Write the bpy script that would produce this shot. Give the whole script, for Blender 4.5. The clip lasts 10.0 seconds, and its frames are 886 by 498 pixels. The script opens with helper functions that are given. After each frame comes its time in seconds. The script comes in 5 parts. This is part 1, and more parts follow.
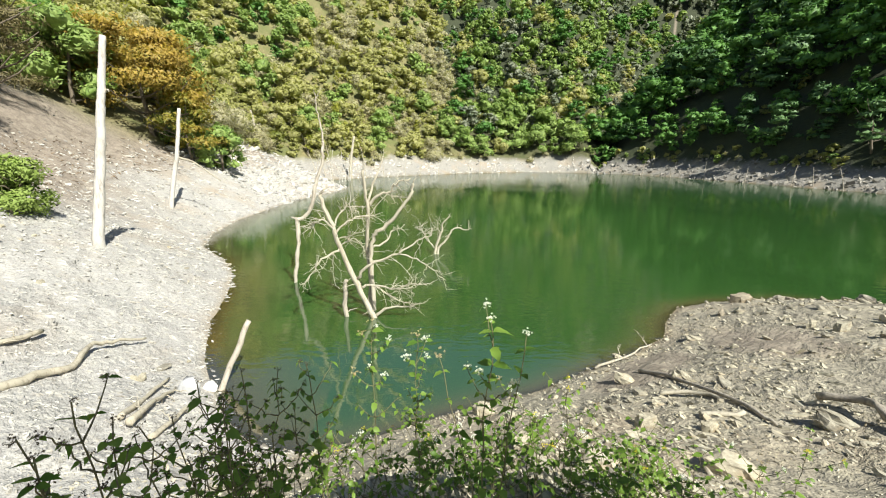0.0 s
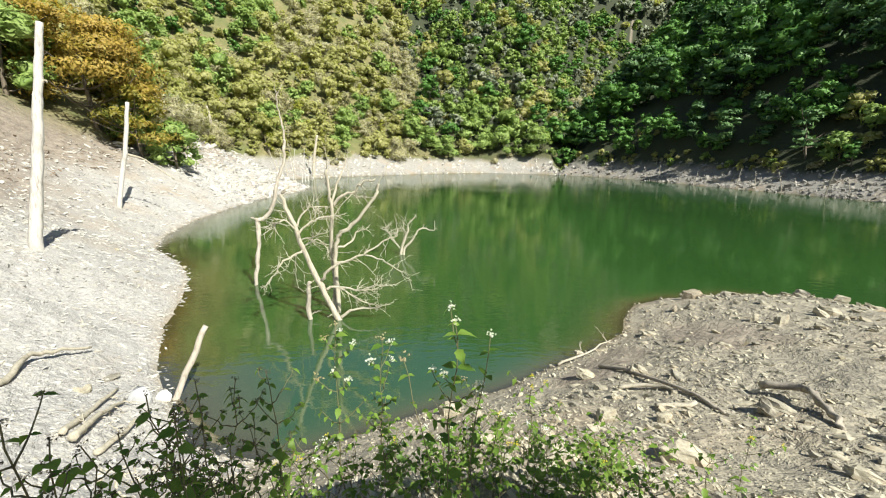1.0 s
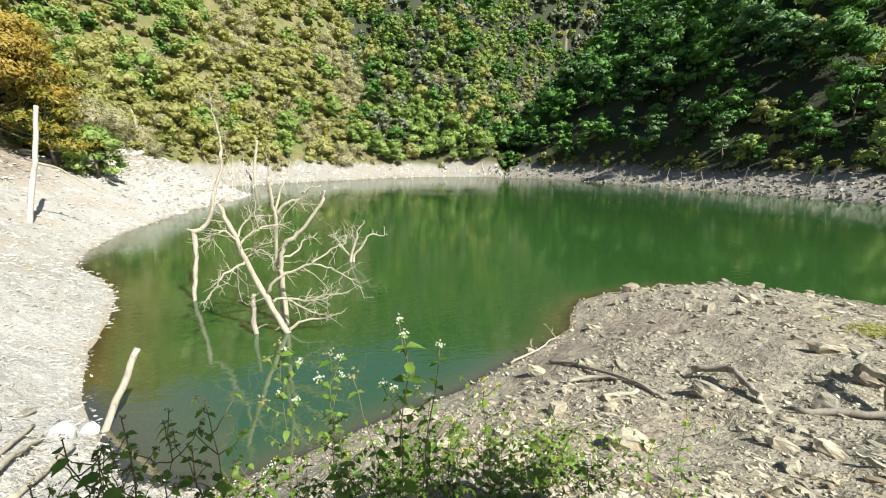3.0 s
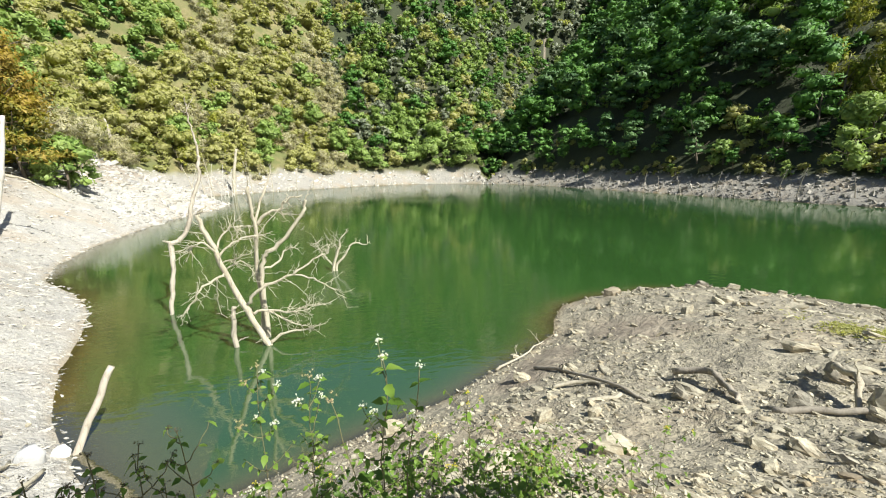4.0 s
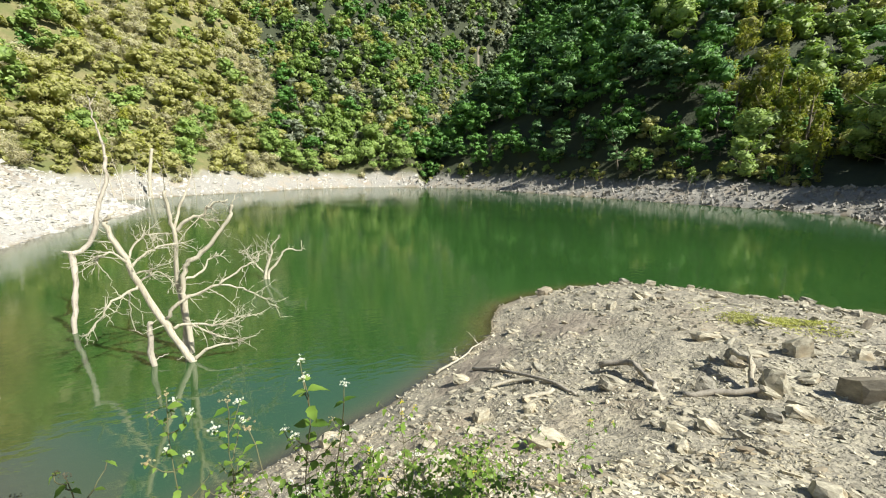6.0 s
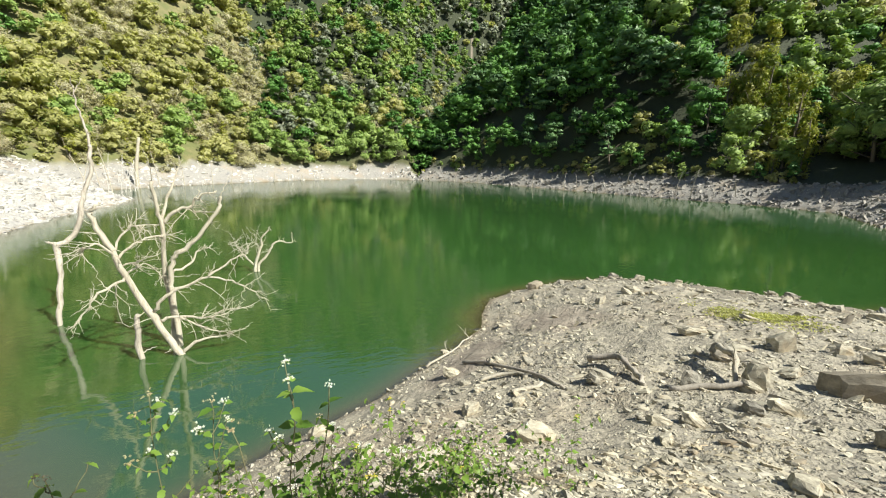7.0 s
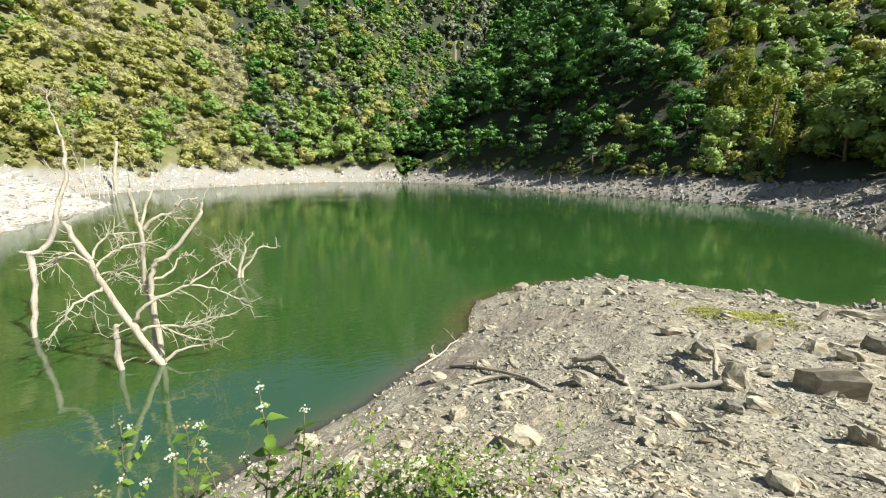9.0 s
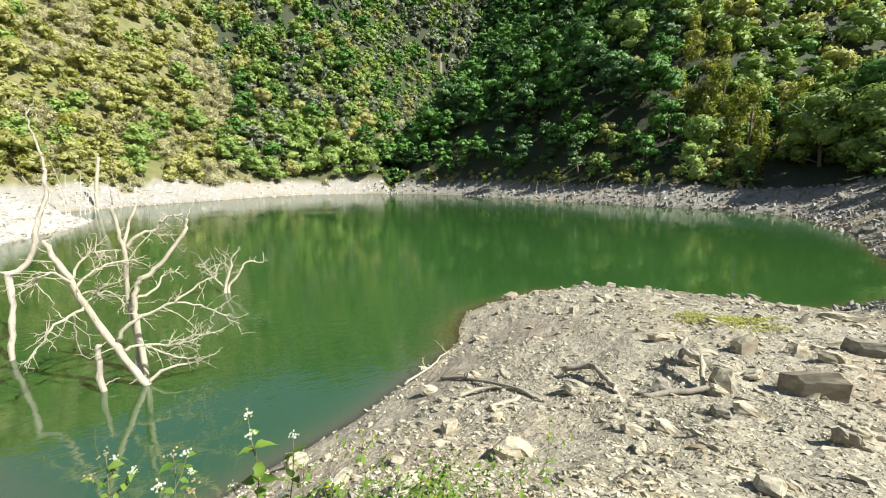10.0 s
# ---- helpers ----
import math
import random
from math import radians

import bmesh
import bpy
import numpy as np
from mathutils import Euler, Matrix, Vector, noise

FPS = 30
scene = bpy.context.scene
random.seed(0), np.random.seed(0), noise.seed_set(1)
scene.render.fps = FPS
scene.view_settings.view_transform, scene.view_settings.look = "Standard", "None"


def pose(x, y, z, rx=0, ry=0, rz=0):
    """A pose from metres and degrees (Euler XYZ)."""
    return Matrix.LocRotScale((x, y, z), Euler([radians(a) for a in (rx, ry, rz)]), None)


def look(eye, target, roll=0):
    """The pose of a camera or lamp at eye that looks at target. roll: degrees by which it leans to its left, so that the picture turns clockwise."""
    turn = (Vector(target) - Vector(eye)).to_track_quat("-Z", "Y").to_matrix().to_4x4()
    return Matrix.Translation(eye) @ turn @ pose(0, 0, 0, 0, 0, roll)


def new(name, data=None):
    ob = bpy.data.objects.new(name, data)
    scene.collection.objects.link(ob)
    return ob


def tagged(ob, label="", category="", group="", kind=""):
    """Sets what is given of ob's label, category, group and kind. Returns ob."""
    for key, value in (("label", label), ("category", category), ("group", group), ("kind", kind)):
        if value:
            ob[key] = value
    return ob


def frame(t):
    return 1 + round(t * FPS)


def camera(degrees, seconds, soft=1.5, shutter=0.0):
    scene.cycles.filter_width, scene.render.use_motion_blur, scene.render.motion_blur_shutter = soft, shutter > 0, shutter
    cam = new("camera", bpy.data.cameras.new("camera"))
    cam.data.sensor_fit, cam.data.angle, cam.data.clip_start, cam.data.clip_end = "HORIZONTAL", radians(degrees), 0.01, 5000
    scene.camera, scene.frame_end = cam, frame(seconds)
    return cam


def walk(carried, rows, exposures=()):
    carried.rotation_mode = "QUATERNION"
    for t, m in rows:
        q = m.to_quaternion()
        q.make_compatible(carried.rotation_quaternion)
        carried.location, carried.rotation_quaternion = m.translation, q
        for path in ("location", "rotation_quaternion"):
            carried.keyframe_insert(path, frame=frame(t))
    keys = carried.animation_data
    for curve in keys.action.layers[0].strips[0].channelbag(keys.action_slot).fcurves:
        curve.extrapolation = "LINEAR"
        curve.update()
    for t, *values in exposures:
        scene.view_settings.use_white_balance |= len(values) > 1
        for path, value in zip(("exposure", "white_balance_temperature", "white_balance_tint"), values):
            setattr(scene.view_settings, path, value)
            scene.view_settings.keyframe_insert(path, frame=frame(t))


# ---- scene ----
import collections

# the camera: held in the hand on a bank, turning slowly to its right
# seconds, place, yaw, pitch, roll
PATH = [
    (0.0, 0.000, 0.000, 4.501, 0.00, -13.00, 0.00),
    (0.5, 0.003, 0.000, 4.505, -2.55, -13.22, 0.33),
    (1.0, 0.005, 0.003, 4.507, -4.86, -12.93, 0.74),
    (1.5, 0.010, -0.003, 4.511, -8.14, -12.51, -0.01),
    (2.0, 0.010, 0.001, 4.512, -10.55, -12.41, 0.08),
    (2.5, 0.013, 0.002, 4.515, -11.45, -12.48, 0.17),
    (4.0, 0.034, 0.009, 4.556, -14.16, -11.41, -0.47),
    (4.5, 0.043, -0.002, 4.565, -16.59, -10.97, -0.67),
    (5.0, 0.048, -0.006, 4.571, -18.29, -11.68, -0.34),
    (5.5, 0.060, -0.003, 4.577, -20.98, -11.00, -0.26),
    (7.0, 0.085, -0.004, 4.605, -23.95, -11.95, 0.75),
    (7.5, 0.092, -0.001, 4.618, -23.54, -13.33, 0.55),
    (8.0, 0.101, -0.008, 4.630, -24.30, -12.56, 0.66),
    (8.5, 0.110, -0.017, 4.643, -24.86, -12.79, 0.70),
    (9.0, 0.115, -0.014, 4.655, -25.80, -11.69, 0.32),
    (9.5, 0.126, -0.028, 4.675, -27.37, -11.04, -0.14),
    (10.0, 0.116, -0.034, 4.691, -27.37, -10.27, -0.51),
]
cam = camera(94.49, 10.0, soft=1.1)


def held(x, y, z, yaw, pitch, roll):
    return Matrix.Translation((x, y, z)) @ Euler((radians(90 + pitch), 0, radians(yaw))).to_matrix().to_4x4() @ pose(0, 0, 0, 0, 0, roll)


walk(cam, [(t, held(*p)) for t, *p in PATH], exposures=[(0.0, 0.90), (2.0, 0.93), (9.5, 0.95), (10.0, 1.07)])

# ---- light ----
SUN_AZ, SUN_EL = Vector((0.61, -0.79)).normalized(), radians(46)
world = bpy.data.worlds.new("sky")
scene.world = world
world.use_nodes = True
wn = world.node_tree
sky = wn.nodes.new("ShaderNodeTexSky")
sky.sky_type, sky.sun_disc = "NISHITA", False
sky.sun_elevation, sky.sun_rotation = SUN_EL, math.atan2(SUN_AZ.x, SUN_AZ.y)
wn.links.new(sky.outputs[0], wn.nodes["Background"].inputs[0])
wn.nodes["Background"].inputs[1].default_value = 0.06
sky.dust_density, sky.ozone_density = 0.6, 1.6
sun_data = bpy.data.lights.new("sun", "SUN")
sun_data.energy, sun_data.angle, sun_data.color = 5.0, radians(0.53), (0.985, 0.97, 0.90)
sun = new("sun", sun_data)
sun_from = Vector((SUN_AZ.x * math.cos(SUN_EL), SUN_AZ.y * math.cos(SUN_EL), math.sin(SUN_EL)))
sun.matrix_world = look(sun_from * 100, (0, 0, 0))


# ---- small tools ----
def node_mat(name, rough=0.9):
    m = bpy.data.materials.new(name)
    m.use_nodes = True
    t = m.node_tree
    return m, t, t.nodes["Principled BSDF"]


def put(t, kind, **values):
    n = t.nodes.new(kind)
    for k, v in values.items():
        n.inputs[k.replace("_", " ")].default_value = v
    return n


def ramp(t, source, stops):
    r = t.nodes.new("ShaderNodeValToRGB")
    while len(r.color_ramp.elements) < len(stops):
        r.color_ramp.elements.new(0.5)
    for e, (p, c) in zip(r.color_ramp.elements, stops):
        e.position, e.color = p, (*c, 1)
    t.links.new(source, r.inputs[0])
    return r.outputs[0]


def mixed(t, fac, a, b, mode="MIX"):
    m = t.nodes.new("ShaderNodeMix")
    m.data_type, m.blend_type = "RGBA", mode
    for socket, v in ((m.inputs[0], fac), (m.inputs[6], a), (m.inputs[7], b)):
        if isinstance(v, (int, float)):
            socket.default_value = v
        elif isinstance(v, tuple):
            socket.default_value = (*v, 1)
        else:
            t.links.new(v, socket)
    return m.outputs[2]


def noise_of(t, vector, scale, detail=6.0, rough=0.6):
    n = put(t, "ShaderNodeTexNoise", Scale=scale, Detail=detail, Roughness=rough)
    t.links.new(vector, n.inputs["Vector"])
    return n.outputs[0]


def bumped(t, bsdf, height, strength, distance):
    b = put(t, "ShaderNodeBump", Strength=strength, Distance=distance)
    t.links.new(height, b.inputs["Height"])
    t.links.new(b.outputs[0], bsdf.inputs["Normal"])


def position(t):
    return t.nodes.new("ShaderNodeNewGeometry").outputs["Position"]


def lattice(ix, iy, seed):
    h = np.sin(ix * 127.1 + iy * 311.7 + seed * 74.7) * 43758.5453
    return h - np.floor(h)


def value_noise(x, y, seed=0):
    """Smooth noise from 0 to 1 over numpy arrays."""
    ix, iy = np.floor(x), np.floor(y)
    fx, fy = x - ix, y - iy
    fx, fy = fx * fx * (3 - 2 * fx), fy * fy * (3 - 2 * fy)
    a, b = lattice(ix, iy, seed), lattice(ix + 1, iy, seed)
    c, d = lattice(ix, iy + 1, seed), lattice(ix + 1, iy + 1, seed)
    return (a * (1 - fx) + b * fx) * (1 - fy) + (c * (1 - fx) + d * fx) * fy


def fbm(x, y, octaves=4, seed=0):
    total, size, weight = 0.0, 1.0, 0.5
    for o in range(octaves):
        total = total + weight * (value_noise(x * size, y * size, seed + o) - 0.5)
        size, weight = size * 2.03, weight * 0.5
    return total


def smooth(a, b, v):
    u = np.clip((v - a) / (b - a), 0, 1)
    return u * u * (3 - 2 * u)


# ---- the lie of the land ----
# shore of the lake at water level, in plan
SHORE_LEFT = [(-2.2, 5.4), (-3.4, 5.9), (-4.3, 7.0), (-5.3, 8.4), (-6.4, 10.6), (-7.1, 12.9), (-8.2, 15.4), (-9.6, 17.4), (-12.0, 20.0),
              (-13.4, 23.3), (-14.4, 28.5), (-15.0, 41.0), (-13.4, 52.0), (-13.6, 58.0), (-20.0, 63.0), (-22.0, 74.0), (-14.0, 84.0),
              (-3.0, 94.0), (9.0, 104.0), (21.5, 108.5), (31.0, 106.0), (37.0, 102.0)]
SHORE_RIGHT = [(37.0, 102.0), (43.0, 96.0), (47.0, 84.0), (49.0, 70.0), (51.0, 54.0), (52.0, 43.0), (54.5, 29.0), (54.0, 22.0), (42.0, 13.0), (30.0, 7.6), (23.0, 4.5)]
SHORE_NEAR = [(23.0, 4.5), (16.9, 6.1), (15.6, 8.6), (14.3, 10.3), (13.1, 11.5), (11.1, 12.4), (8.3, 12.1), (7.0, 11.6), (6.1, 10.5),
              (5.6, 9.6), (4.5, 8.8), (3.3, 8.1), (1.9, 7.2), (0.2, 6.5), (-1.0, 5.9), (-2.2, 5.4)]
STREAM = [(37.0, 102.0), (66.0, 150.0), (120.0, 215.0), (205.0, 290.0), (330.0, 380.0)]


def away(x, y, line):
    """Distance of points from a polyline."""
    best = np.full(x.shape, 1e9)
    for (ax, ay), (bx, by) in zip(line, line[1:]):
        dx, dy = bx - ax, by - ay
        u = np.clip(((x - ax) * dx + (y - ay) * dy) / (dx * dx + dy * dy), 0, 1)
        best = np.minimum(best, np.hypot(x - ax - u * dx, y - ay - u * dy))
    return best


def in_lake(x, y):
    ring = SHORE_LEFT + SHORE_RIGHT[1:] + SHORE_NEAR[1:-1]
    inside = np.zeros(x.shape, bool)
    for (ax, ay), (bx, by) in zip(ring, ring[1:] + ring[:1]):
        cross = (ay > y) != (by > y)
        inside ^= cross & (x < ax + (y - ay) * (bx - ax) / (by - ay if by != ay else 1e-9))
    return inside


def height(x, y, fine=True):
    """The ground's height, how far it is grown over, and how near it is to the water."""
    x, y = np.asarray(x, float), np.asarray(y, float)
    dl, dr, dn, ds = (away(x, y, s) for s in (SHORE_LEFT, SHORE_RIGHT, SHORE_NEAR, STREAM))
    lake = in_lake(x, y)
    shore = np.minimum(np.minimum(dl, dr), dn)
    wob = 1 + 0.5 * fbm(x / 17, y / 17, 3, 3)
    # the bed of the stream climbs steeply behind the lake's end
    along = (x - 37) * 0.37 + (y - 102) * 0.93 - 6
    head = 1.1 * np.maximum(along - 140, 0)
    bed = 0.42 * np.maximum(along, 0) + head
    # sunny side: a bare slope, then the grown hillside
    bare = 9.5 + 6 * fbm(x / 9, y / 9, 2, 11) + 4 * fbm(x / 3, y / 3, 2, 12) - 4.0 * smooth(60, 90, y)

    def sunny(d):
        return 0.50 * np.minimum(d, bare) + 0.78 * np.maximum(d - bare, 0) * wob

    zl = np.minimum(sunny(dl), sunny(ds + 4) + bed)
    crest = np.clip(62 + 0.36 * (y - 113), 42, 190) + 26 * fbm(x / 45, y / 45, 3, 5) + 45 * smooth(20, 70, x)
    zl = -np.log(np.exp(-0.15 * zl) + np.exp(-0.15 * crest)) / 0.15
    zl = zl + 2.2 * smooth(-2.6, -0.8, x) * (1 - smooth(4.2, 6.2, y))
    # shaded side: a rocky rim, then steep woods
    rim = 5.0 + 3 * fbm(x / 8, y / 8, 2, 21) + 5 * (1 - smooth(12, 26, y))
    zr = 0.44 * np.minimum(dr, rim) + (0.32 + 0.85 * smooth(25, 75, y)) * np.maximum(dr - rim, 0) * wob
    zr = np.minimum(zr, 1.12 * ds + 0.75 * bed + 0.3 * head)
    zr = np.minimum(zr, 120 + 50 * fbm(x / 70, y / 70, 3, 8))
    # the near bank with its spit
    r = np.hypot(x + 0.1, y + 0.2)
    zn = 3.0 * (1 - np.exp(-dn / 6.0)) + 2.4 * np.exp(-((r / 2.75) ** 2))
    zn = -np.log(np.exp(-6 * zn) + np.exp(-6 * 3.2)) / 6
    zn = zn * (1 - 0.22 * smooth(7.5, 13, r))
    zn = zn + np.maximum(dn - 9, 0) * (0.3 + 0.7 * smooth(-2, 6, y))
    z = np.minimum(np.minimum(zl, zr), zn)
    near_side = (zn <= zl + 0.02) & (zn <= zr + 0.02)
    over = np.where(zl <= zr, smooth(0, 2.5, dl - bare), smooth(0, 2, dr - rim)) * ~(near_side & (dn < 16))
    az, far = np.degrees(np.arctan2(x, y)), np.hypot(x, y)
    scar = (np.abs(az - 27.6 + 0.026 * (far - 255) + 1.2 * fbm(x / 14, y / 14, 2, 61)) < 0.22) & (far > 215) & (far < 288)
    scar = scar | (((az - 20.6) / 2.2) ** 2 + ((far - 272) / 14) ** 2 + 1.5 * fbm(x / 9, y / 9, 2, 62) < 0.5)
    over = over * ~scar
    if fine:
        g = np.hypot(x, y)
        z = z + fbm(x / 2.3, y / 2.3, 4, 31) * 0.5 * smooth(0.2, 2.5, shore) * np.where(near_side, 0.45, 1.0)
        z = z + fbm(x / 0.45, y / 0.45, 3, 41) * 0.18 * smooth(0, 0.4, shore) * (g < 60)
    z = np.where(lake, -np.where(dl < dn, 0.27, 1.0 - 0.7 * np.exp(-np.hypot(x - 5.7, y - 10.3) / 1.9)) * np.minimum(shore, 1.5) - 0.7 * np.clip(shore - 1.5, 0, 6.5) * (1 + 0.4 * fbm(x / 1.5, y / 1.5, 3, 51)) - 0.0, z)
    return z, over * ~lake, shore * np.where(lake, -1, 1)


def ground_at(x, y):
    return float(height(np.array([x]), np.array([y]))[0][0])


def sandy(x, y):
    """Patches of fine brown silt with few stones on them."""
    near_water = ((x - 3.9) * 0.8 + (y - 7.15) * 0.6) ** 2 / 1.3 + ((y - 7.15) * 0.8 - (x - 3.9) * 0.6) ** 2 / 0.3
    tip = ((x - 6.6) / 0.8) ** 2 + ((y - 7.6) / 1.1) ** 2
    return np.clip(1.6 - 0.8 * np.minimum(near_water, tip) + 1.6 * fbm(x / 0.9, y / 0.9, 3, 97), 0, 1)


# ---- mesh tools ----
def mesh_of(name, verts, faces, material, flat=True):
    """A mesh from numpy arrays; faces is an (n, k) array."""
    verts, faces = np.asarray(verts, np.float32), np.asarray(faces, np.int32)
    me = bpy.data.meshes.new(name)
    me.vertices.add(len(verts))
    me.vertices.foreach_set("co", verts.ravel())
    n, k = faces.shape
    me.loops.add(n * k)
    me.loops.foreach_set("vertex_index", faces.ravel())
    me.polygons.add(n)
    me.polygons.foreach_set("loop_start", np.arange(0, n * k, k, dtype=np.int32))
    me.polygons.foreach_set("loop_total", np.full(n, k, np.int32))
    me.polygons.foreach_set("use_smooth", np.full(n, not flat))
    me.update(calc_edges=True)
    me.materials.append(material)
    return me


def thing(name, mesh, place=None, label="", category="", group="", kind="", parent=None):
    ob = new(name, mesh)
    if place is not None:
        ob.matrix_basis = place
    if parent is not None:
        ob.parent = parent
    return tagged(ob, label, category, group, kind)


def tube(points, radii, sides=7, seed=0, rough=0.0):
    """A tapered, slightly knobbly limb through the points: verts and quads."""
    rng = np.random.default_rng(seed)
    p, r = np.array(points, float), np.array(radii, float)
    # both ends closed
    p = np.vstack([p[:1] - (p[1:2] - p[:1]) * 0.02, p, p[-1:] + (p[-1:] - p[-2:-1]) * 0.02])
    r = np.concatenate([r[:1] * 0.04, r, r[-1:] * 0.04])
    verts, faces = [], []
    for i in range(len(p)):
        d = p[min(i + 1, len(p) - 1)] - p[max(i - 1, 0)]
        d /= np.linalg.norm(d) + 1e-9
        a = np.cross(d, (0.31, 0.93, 0.2))
        a /= np.linalg.norm(a) + 1e-9
        b = np.cross(d, a)
        for s in range(sides):
            w = 2 * math.pi * s / sides
            rr = r[i] * (1 + rough * rng.uniform(-1, 1))
            verts.append(p[i] + rr * (math.cos(w) * a + math.sin(w) * b))
    for i in range(len(p) - 1):
        for s in range(sides):
            n = (s + 1) % sides
            faces.append((i * sides + s, i * sides + n, (i + 1) * sides + n, (i + 1) * sides + s))
    return np.array(verts), np.array(faces)


def curve_points(points, steps, jitter, rng):
    """A smooth wandering line through a few points."""
    p = np.array(points, float)
    n = len(p)
    out = []
    for i in range(n - 1):
        a, b, c, d = p[max(i - 1, 0)], p[i], p[i + 1], p[min(i + 2, n - 1)]
        for s in range(steps):
            u = s / steps
            out.append(0.5 * (2 * b + (c - a) * u + (2 * a - 5 * b + 4 * c - d) * u * u + (3 * b - a - 3 * c + d) * u**3))
    out.append(p[-1])
    out = np.array(out)
    out[1:-1] += rng.normal(0, jitter, out[1:-1].shape)
    return out


def joined(pieces):
    """Several (verts, faces) as one."""
    vs, fs, k = [], [], 0
    for v, f in pieces:
        vs.append(v)
        fs.append(np.asarray(f) + k)
        k += len(v)
    return np.concatenate(vs), np.concatenate(fs)


# ---- materials ----
def gravel_material():
    """Grey slate scree; dry grass and earth where the hillside is grown over; mud under water."""
    m, t, b = node_mat("slate_scree")
    p = position(t)
    big, mid, small = noise_of(t, p, 0.25, 5), noise_of(t, p, 2.2, 8, 0.7), noise_of(t, p, 18, 6, 0.7)
    v = put(t, "ShaderNodeTexVoronoi", Scale=7.0)
    t.links.new(p, v.inputs["Vector"])
    stone = ramp(t, small, [(0.25, (0.20, 0.185, 0.15)), (0.5, (0.42, 0.39, 0.305)), (0.8, (0.58, 0.54, 0.43))])
    tone = ramp(t, mid, [(0.3, (0.62, 0.60, 0.56)), (0.6, (1.0, 0.98, 0.94))])
    # evenly dimmed, so gaps between the loose stones look like shadow
    stone = mixed(t, 1.0, mixed(t, 0.8, stone, tone, "MULTIPLY"), (0.84, 0.83, 0.82), "MULTIPLY")
    stone = mixed(t, 0.6, stone, ramp(t, v.outputs["Color"], [(0.2, (0.6, 0.6, 0.6)), (0.8, (1.15, 1.14, 1.1))]), "MULTIPLY")
    chalk = t.nodes.new("ShaderNodeAttribute")
    chalk.attribute_name = "chalk"
    pale = ramp(t, small, [(0.25, (0.27, 0.265, 0.25)), (0.5, (0.455, 0.445, 0.42)), (0.8, (0.56, 0.55, 0.525))])
    pale = mixed(t, 0.75, pale, tone, "MULTIPLY")
    stone = mixed(t, chalk.outputs["Fac"], stone, pale)
    # this mask gives stone and grass darker tones
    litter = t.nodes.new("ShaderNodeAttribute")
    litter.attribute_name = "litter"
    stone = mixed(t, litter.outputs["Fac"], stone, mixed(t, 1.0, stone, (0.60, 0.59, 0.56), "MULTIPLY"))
    rust = ramp(t, big, [(0.5, (0, 0, 0)), (0.72, (1, 1, 1))])
    stone = mixed(t, rust, stone, mixed(t, 0.55, stone, (0.36, 0.27, 0.17)))
    grass = ramp(t, mid, [(0.25, (0.10, 0.095, 0.035)), (0.5, (0.19, 0.165, 0.07)), (0.75, (0.29, 0.24, 0.12))])
    grass = mixed(t, ramp(t, big, [(0.4, (0, 0, 0)), (0.6, (1, 1, 1))]), grass, (0.12, 0.13, 0.042))
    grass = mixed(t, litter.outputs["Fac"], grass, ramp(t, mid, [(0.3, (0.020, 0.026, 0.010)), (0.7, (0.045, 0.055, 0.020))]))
    grown = t.nodes.new("ShaderNodeAttribute")
    grown.attribute_name = "grown"
    wet = t.nodes.new("ShaderNodeAttribute")
    wet.attribute_name = "wet"
    edge = t.nodes.new("ShaderNodeMath")
    edge.operation = "MULTIPLY_ADD"
    t.links.new(mid, edge.inputs[0])
    edge.inputs[1].default_value = 0.9
    edge.inputs[2].default_value = -0.45
    add = t.nodes.new("ShaderNodeMath")
    add.operation, add.use_clamp = "ADD", True
    t.links.new(grown.outputs["Fac"], add.inputs[0])
    t.links.new(edge.outputs[0], add.inputs[1])
    soil_shade = t.nodes.new("ShaderNodeAttribute")
    soil_shade.attribute_name = "soil_shade"
    # brown earth, kept darker to carry tree shadow on the upper bank too
    earth = ramp(t, mid, [(0.3, (0.13, 0.105, 0.075)), (0.5, (0.24, 0.195, 0.145)), (0.7, (0.36, 0.31, 0.245))])
    part = t.nodes.new("ShaderNodeMath")
    part.operation = "MULTIPLY"
    t.links.new(soil_shade.outputs["Fac"], part.inputs[0])
    part.inputs[1].default_value = 0.75
    stone = mixed(t, part.outputs[0], stone, earth)
    col = mixed(t, add.outputs[0], stone, grass)
    col = mixed(t, wet.outputs["Fac"], col, mixed(t, 1.0, col, (0.72, 0.62, 0.44), "MULTIPLY"))
    t.links.new(col, b.inputs["Base Color"])
    b.inputs["Roughness"].default_value = 0.88
    bumped(t, b, mixed(t, 0.5, small, v.outputs["Distance"]), 0.9, 0.04)
    # larger lumps and ledges of broken rock under the fine grit
    ledges = put(t, "ShaderNodeMapping")
    ledges.inputs["Scale"].default_value = (0.6, 0.6, 2.4)
    t.links.new(p, ledges.inputs["Vector"])
    coarse = put(t, "ShaderNodeBump", Strength=0.6, Distance=0.4)
    t.links.new(noise_of(t, ledges.outputs[0], 1.1, 6, 0.75), coarse.inputs["Height"])
    t.links.new(coarse.outputs[0], b.inputs["Normal"].links[0].from_node.inputs["Normal"])
    return m


